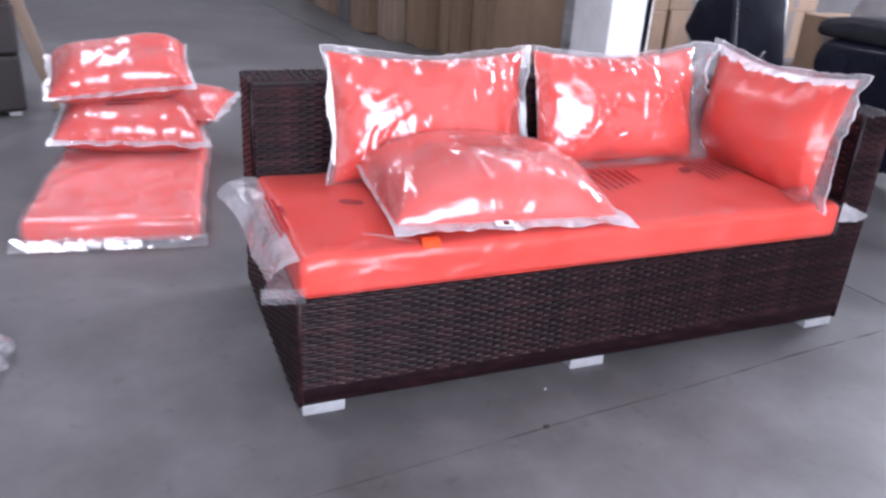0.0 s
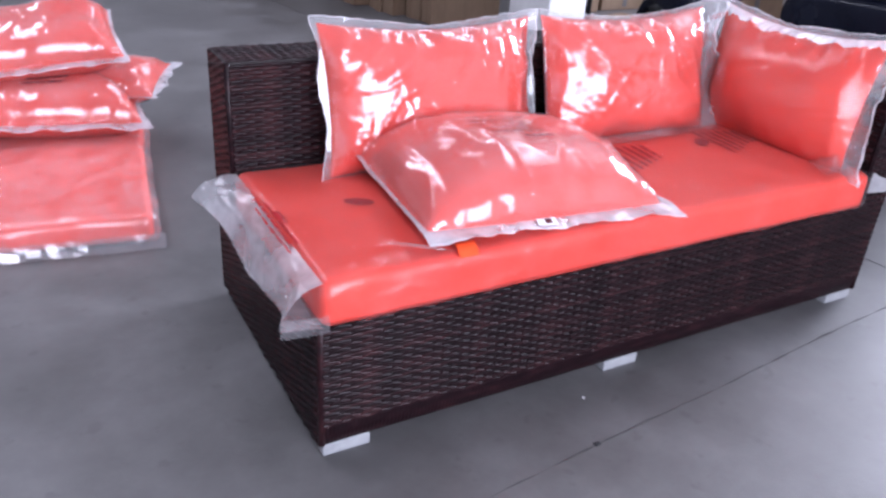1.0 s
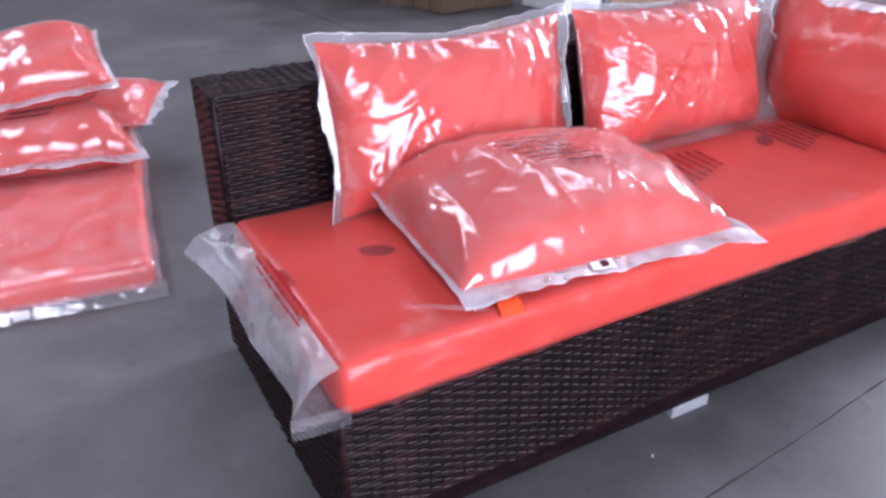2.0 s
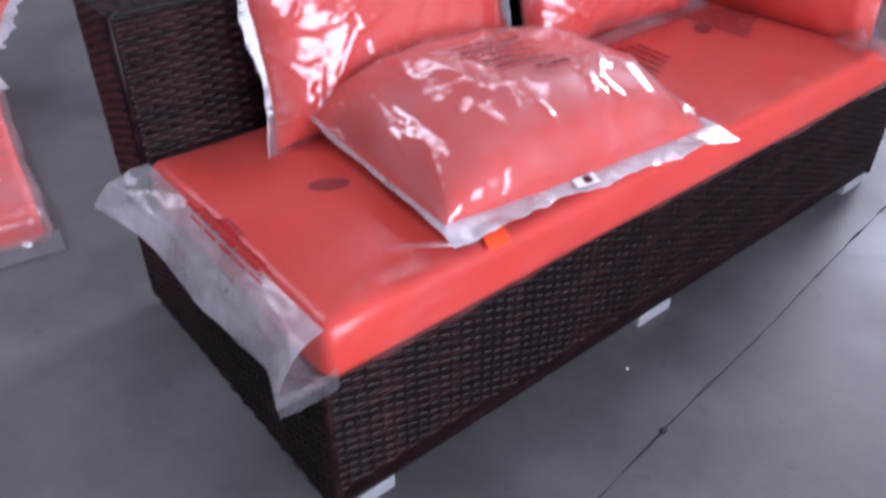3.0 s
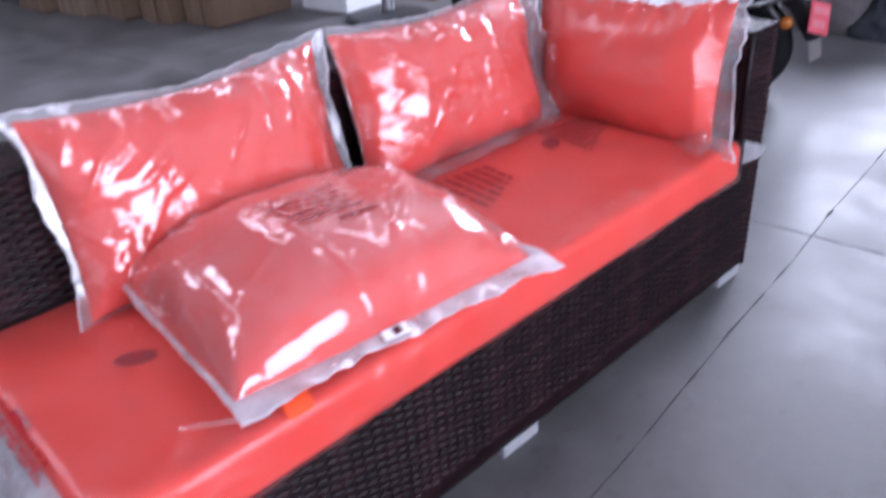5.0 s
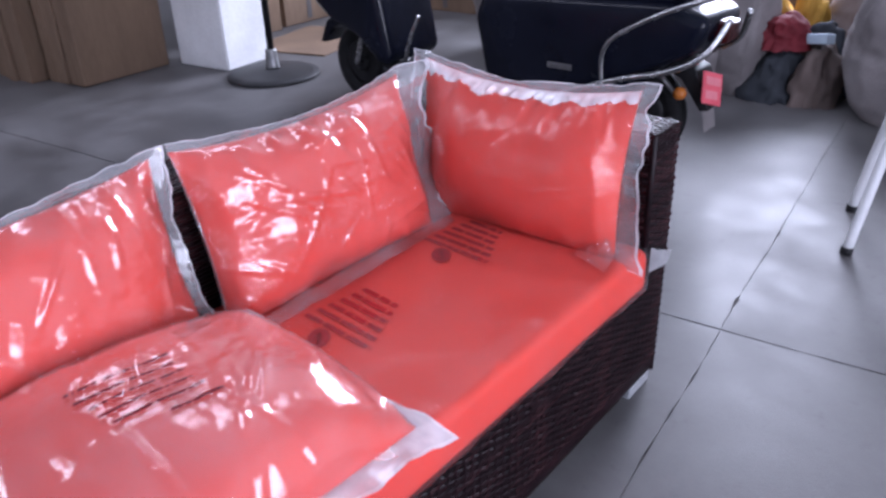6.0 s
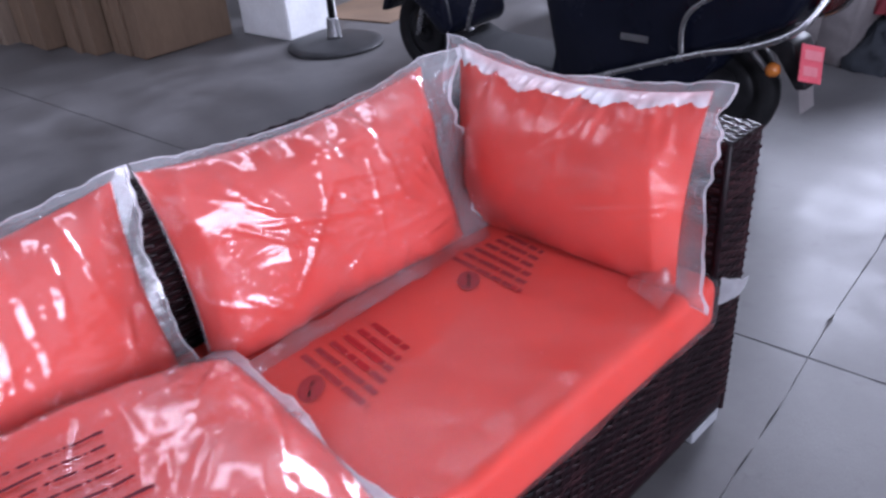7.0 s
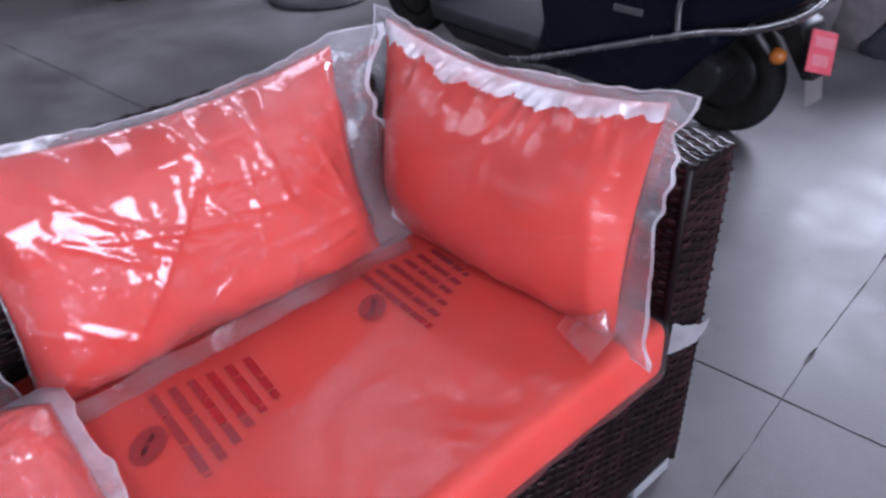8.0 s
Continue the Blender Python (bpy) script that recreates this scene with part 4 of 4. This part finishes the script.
# ---- cardboard packs along the row behind the column ----
def card_pack(x, y, w, d, h, turn, mat, label, seed, sheets=6):
    ob = thing("cardboard_pack", label, "cardboard pack", pose(x, y, 0, 0, 0, turn), "cardboard packs in a row")
    r = random.Random(seed)
    for i in range(sheets):
        a, b = i * w / sheets, (i + 1) * w / sheets - 0.006
        y0, top = r.uniform(0, 0.03), h - r.uniform(0, 0.12)
        part("board", box("board", (a, y0, 0), (b, d - r.uniform(0, 0.03), top), mat, 0.006), ob, "", pose(0, 0, 0, r.uniform(-0.6, 0.6), 0, 0))
    return ob


py = 4.14
for k, (w, mat, text) in enumerate([(0.40, M_CARD, "upright pack of brown cardboard with a dark strap"), (0.42, M_CARD, "upright pack of brown cardboard sheets on the floor"), (0.45, M_CARD, "upright pack of brown cardboard sheets, edges uneven"), (0.40, M_WOOD, "upright bundle of pale brown boards on the floor"), (0.5, M_CARD, "upright pack of brown cardboard sheets on the floor"), (0.5, M_CARD_DARK, "dark wrapped pack standing on the floor"), (0.5, M_CARD, "upright pack of brown cardboard sheets on the floor"), (0.6, M_WOOD, "upright bundle of pale brown boards on the floor"), (0.6, M_CARD, "upright pack of brown cardboard sheets on the floor")]):
    card_pack(3.10 - 0.20 * min(k, 4) * 0.7 + 0.01 * k, py, w - 0.03, 0.7, 1.35 + 0.1 * ((k * 7) % 3), 96, mat, text, 20 + k, 5)
    py += w

for k, (cx, cy) in enumerate(((3.95, 4.55), (4.55, 4.60), (5.15, 4.55), (5.75, 4.62))):
    z = 0.0
    for lev in range(2):
        c = thing("cardboard_carton", "dusty brown cardboard carton stacked by the column", "carton", pose(cx, cy, z, 0, 0, (k * 5 + lev * 3) % 7 - 3), "stacked cartons by the column")
        part("carton_body", box("carton_body", (-0.27, -0.24, 0), (0.27, 0.24, 0.44), M_CARD, 0.008), c)
        part("tape", box("tape", (-0.025, -0.242, 0.03), (0.025, 0.242, 0.4415), M_CARD_DARK, 0.0), c, "strip of dark packing tape")
        z += 0.442

flat_card = thing("cardboard_sheet", "flattened brown cardboard lying on the concrete", "cardboard", pose(4.05, 3.75, 0.0, 0, 0, 14))
part("sheet", box("sheet", (-0.35, -0.30, 0.0), (0.45, 0.35, 0.012), M_CARD, 0.003), flat_card)


# ---- sacks and heaps past the scooter ----
def sack(label, m, size, mat, seed, sag=0.35, category="sack"):
    ob = thing("sack", label, category, m, "sacks by the scooter")
    w, d, h = size

    def skin(s, t):
        a = 2 * math.pi * s
        c, q = math.cos(a), math.sin(a)
        prof = (math.sin(math.pi * min(1.0, 0.06 + t * 0.94)) ** sag) if t < 1 else 0.0
        e = 0.55
        x = w / 2 * math.copysign(abs(c) ** e, c) * prof
        y = d / 2 * math.copysign(abs(q) ** e, q) * prof
        k = 1 + 0.10 * noise.noise((c * 1.5 + seed, q * 1.5, t * 3)) + 0.05 * ridged((c, q, t), (4, 4, 7), seed)
        return (x * k, y * k, max(0.0, h * t * (1 + 0.04 * noise.noise((c * 2, q * 2, seed)))))

    part("sack_body", grid_mesh("sack_body", skin, 56, 40, mat, True), ob)
    return ob


sack("pale grey woven sack standing behind the scooter", pose(4.50, 1.02, 0, 0, 0, 20), (0.40, 0.34, 0.62), M_SACK, 1.0)
sack("pale pinkish grey woven sack leaning by others", pose(4.46, 0.80, 0, 5, 0, -15), (0.28, 0.26, 0.66), M_SACK, 2.0)
sack("large pale grey woven sack on the floor", pose(4.42, -0.05, 0, 0, 0, 10), (0.55, 0.60, 0.78), M_SACK, 3.0)
sack("brown sack slumped behind the others", pose(5.0, 0.20, 0, 0, 0, 30), (0.6, 0.6, 0.62), M_SACK_BROWN, 4.0)
sack("pale grey woven sack behind the scooter", pose(4.65, 2.35, 0, 0, 0, 8), (0.55, 0.55, 0.95), M_SACK, 5.0)
sack("brown sack standing behind the scooter", pose(4.75, 1.65, 0, 0, 0, 40), (0.6, 0.5, 0.85), M_SACK_BROWN, 6.0)


def cloth_heap(label, m, size, mat, seed):
    ob = thing("cloth_bundle", label, "cloth bundle", m)
    w, d, h = size

    def skin(s, t):
        a, f = 2 * math.pi * s, math.cos(t * math.pi / 2)
        k = 1 + 0.4 * noise.noise((math.cos(a) * 1.3 + seed, math.sin(a) * 1.3, t * 2)) + 0.3 * ridged((math.cos(a), math.sin(a), t), (5, 5, 4), seed)
        return (w / 2 * f ** 0.7 * math.cos(a) * k, d / 2 * f ** 0.7 * math.sin(a) * k, h * math.sin(t * math.pi / 2) * (1 + 0.2 * noise.noise((s * 6, t * 4, seed))))

    part("cloth", grid_mesh("cloth", skin, 48, 20, mat, True), ob)


cloth_heap("dark cloth bundle heaped between the sacks", pose(4.52, 0.60, 0.0), (0.34, 0.30, 0.30), M_TEAL, 1.5)
cloth_heap("dark blue cloth bundle slumped on the floor", pose(4.72, 0.42, 0.0), (0.36, 0.32, 0.34), M_TEAL, 5.5)
cloth_heap("brown cloth bundle lying beside a pale sack", pose(4.50, 0.40, 0.0), (0.24, 0.22, 0.30), M_SACK_BROWN, 6.5)
cloth_heap("crumpled red cloth on a dark bundle", pose(4.48, 0.60, 0.27), (0.27, 0.24, 0.16), M_RED, 2.5)
cloth_heap("crumpled yellow cloth behind a red heap", pose(4.70, 0.76, 0.0), (0.30, 0.26, 0.52), M_YELLOW, 3.5)
cloth_heap("yellow cloth bundle behind dark cloth", pose(4.82, 0.56, 0.0), (0.20, 0.18, 0.56), M_YELLOW, 7.5)
cloth_heap("dark red cloth scrap lying on the floor", pose(4.46, 0.76, 0.0), (0.12, 0.10, 0.07), M_RED, 4.5)
carton = thing("small_carton", "small pale blue carton lying on cloth", "carton", pose(4.47, 0.42, 0.325, 6, 10, 60))
part("carton_body", box("carton_body", (-0.09, -0.03, -0.02), (0.09, 0.03, 0.03), M_BLUEBOX, 0.004), carton)

# Invented low carton row: a dark backdrop hiding bright wall and floor.
rr = random.Random(9)
for row, (cx, cy) in enumerate(((5.75, -0.9), (5.7, -0.25), (5.8, 0.4), (5.72, 1.05), (5.8, 1.7), (5.75, 2.35), (5.8, 3.0), (5.7, 3.65))):
    z = 0.0
    for lev in range(1):
        h = rr.uniform(0.40, 0.52)
        c = thing("cardboard_carton", "dusty brown cardboard carton added as dark backdrop behind the sacks", "carton", pose(cx + rr.uniform(-0.04, 0.04), cy, z, 0, 0, rr.uniform(-4, 4)), "stacked cartons")
        part("carton_body", box("carton_body", (-0.26, -0.30, 0), (0.26, 0.30, h), M_CARD, 0.008), c)
        part("tape", box("tape", (-0.262, -0.025, 0.03), (0.262, 0.025, h + 0.0015), M_CARD_DARK, 0.0), c, "strip of dark packing tape")
        z += h + 0.002

# ---- white plastic stool past the joint ----
stool = thing("plastic_stool", "white plastic stool with splayed legs on the concrete", "stool", pose(3.045, -0.36, 0, 0, 0, 12))
part("seat", box("seat", (-0.15, -0.15, 0.42), (0.15, 0.15, 0.455), M_WHITE, 0.014), stool)
for ax, ay in ((-1, 1), (1, 1), (-1, -1), (1, -1)):
    part("leg", tube("leg", [(ax * 0.19, ay * 0.19, 0.004), (ax * 0.13, ay * 0.13, 0.43)], 0.017, M_WHITE), stool)
    part("foot_cap", lathe("foot_cap", [(0.018, 0.0), (0.0205, 0.004), (0.0195, 0.026), (0.014, 0.028)], M_BLACK, 16), stool, "black rubber foot cap", pose(ax * 0.189, ay * 0.189, 0))

# ---- crumbs of dirt on the floor ----
for k, (gx, gy, size, mat) in enumerate(((0.592, -0.216, 0.011, M_IRON), (0.672, -0.062, 0.005, M_WHITE))):
    crumb = thing("crumb", "small white scrap lying on the concrete" if mat is M_WHITE else "small dark crumb of dirt lying on the concrete", "debris", pose(gx, gy, 0.0, 0, 0, 37 * k))
    part("lump", rounded("lump", (size * 1.5, size, size * 0.6), size * 0.25, mat, (3, 3, 2), lambda p, n: 0.1 * size * noise.noise((p[0] * 300, p[1] * 300, k))), crumb)

# ---- things at the far side of the stack ----
plank = thing("wooden_plank", "bare wooden plank leaning on a dark chair", "plank", pose(-0.66, 3.2, 0.0))
part("board", from_bm("board", box_bm((-0.035, -0.012, 0), (0.035, 0.012, 1.5), 0.003), M_WOOD), plank, "", pose(0, 0, 0.012, -8, -15, 0))
chair = thing("wicker_chair", "dark woven rattan armchair standing on the floor", "chair", pose(-1.22, 3.35, 0, 0, 0, 10))
part("chair_base", box("chair_base", (-0.36, -0.34, 0.03), (0.36, 0.36, 0.33), M_CORE, 0.02), chair)
part("backrest", box("backrest", (-0.36, 0.24, 0.33), (0.36, 0.36, 0.72), M_CORE, 0.02), chair)
for sgn in (-1, 1):
    part("armrest", box("armrest", (sgn * 0.30 - 0.06, -0.34, 0.33), (sgn * 0.30 + 0.06, 0.24, 0.60), M_CORE, 0.02), chair)
    for ly in (-0.30, 0.28):
        part("foot", box("foot", (sgn * 0.30 - 0.03, ly, 0), (sgn * 0.30 + 0.03, ly + 0.06, 0.031), M_FOOT, 0.004), chair)
cushion_end = thing("seat_cushion", "dark red seat cushion on a rattan armchair", "cushion", pose(-1.22, 3.27, 0.331, 0, 0, 10))
part("cushion", rounded("cushion", (0.46, 0.52, 0.09), 0.02, M_RED, (6, 6, 2)), cushion_end)

loose = thing("plastic_wrap", "crumpled white plastic wrap lying on the floor", "plastic wrap", pose(-0.86, 0.43, 0.0, 0, 0, 20))


def wrap(s, t):
    a, f = 2 * math.pi * s, math.cos(t * math.pi / 2)
    k = 1 + 0.3 * noise.noise((math.cos(a) * 2, math.sin(a) * 2, t * 3)) + 0.15 * ridged((math.cos(a), math.sin(a), t), (5, 5, 5), 6.6)
    return (0.17 * f ** 0.6 * math.cos(a) * k, 0.12 * f ** 0.6 * math.sin(a) * k, 0.002 + 0.13 * math.sin(t * math.pi / 2) * (1 + 0.25 * noise.noise((s * 7, t * 4, 1))))


part("film", grid_mesh("film", wrap, 60, 24, M_FLAP, True), loose)
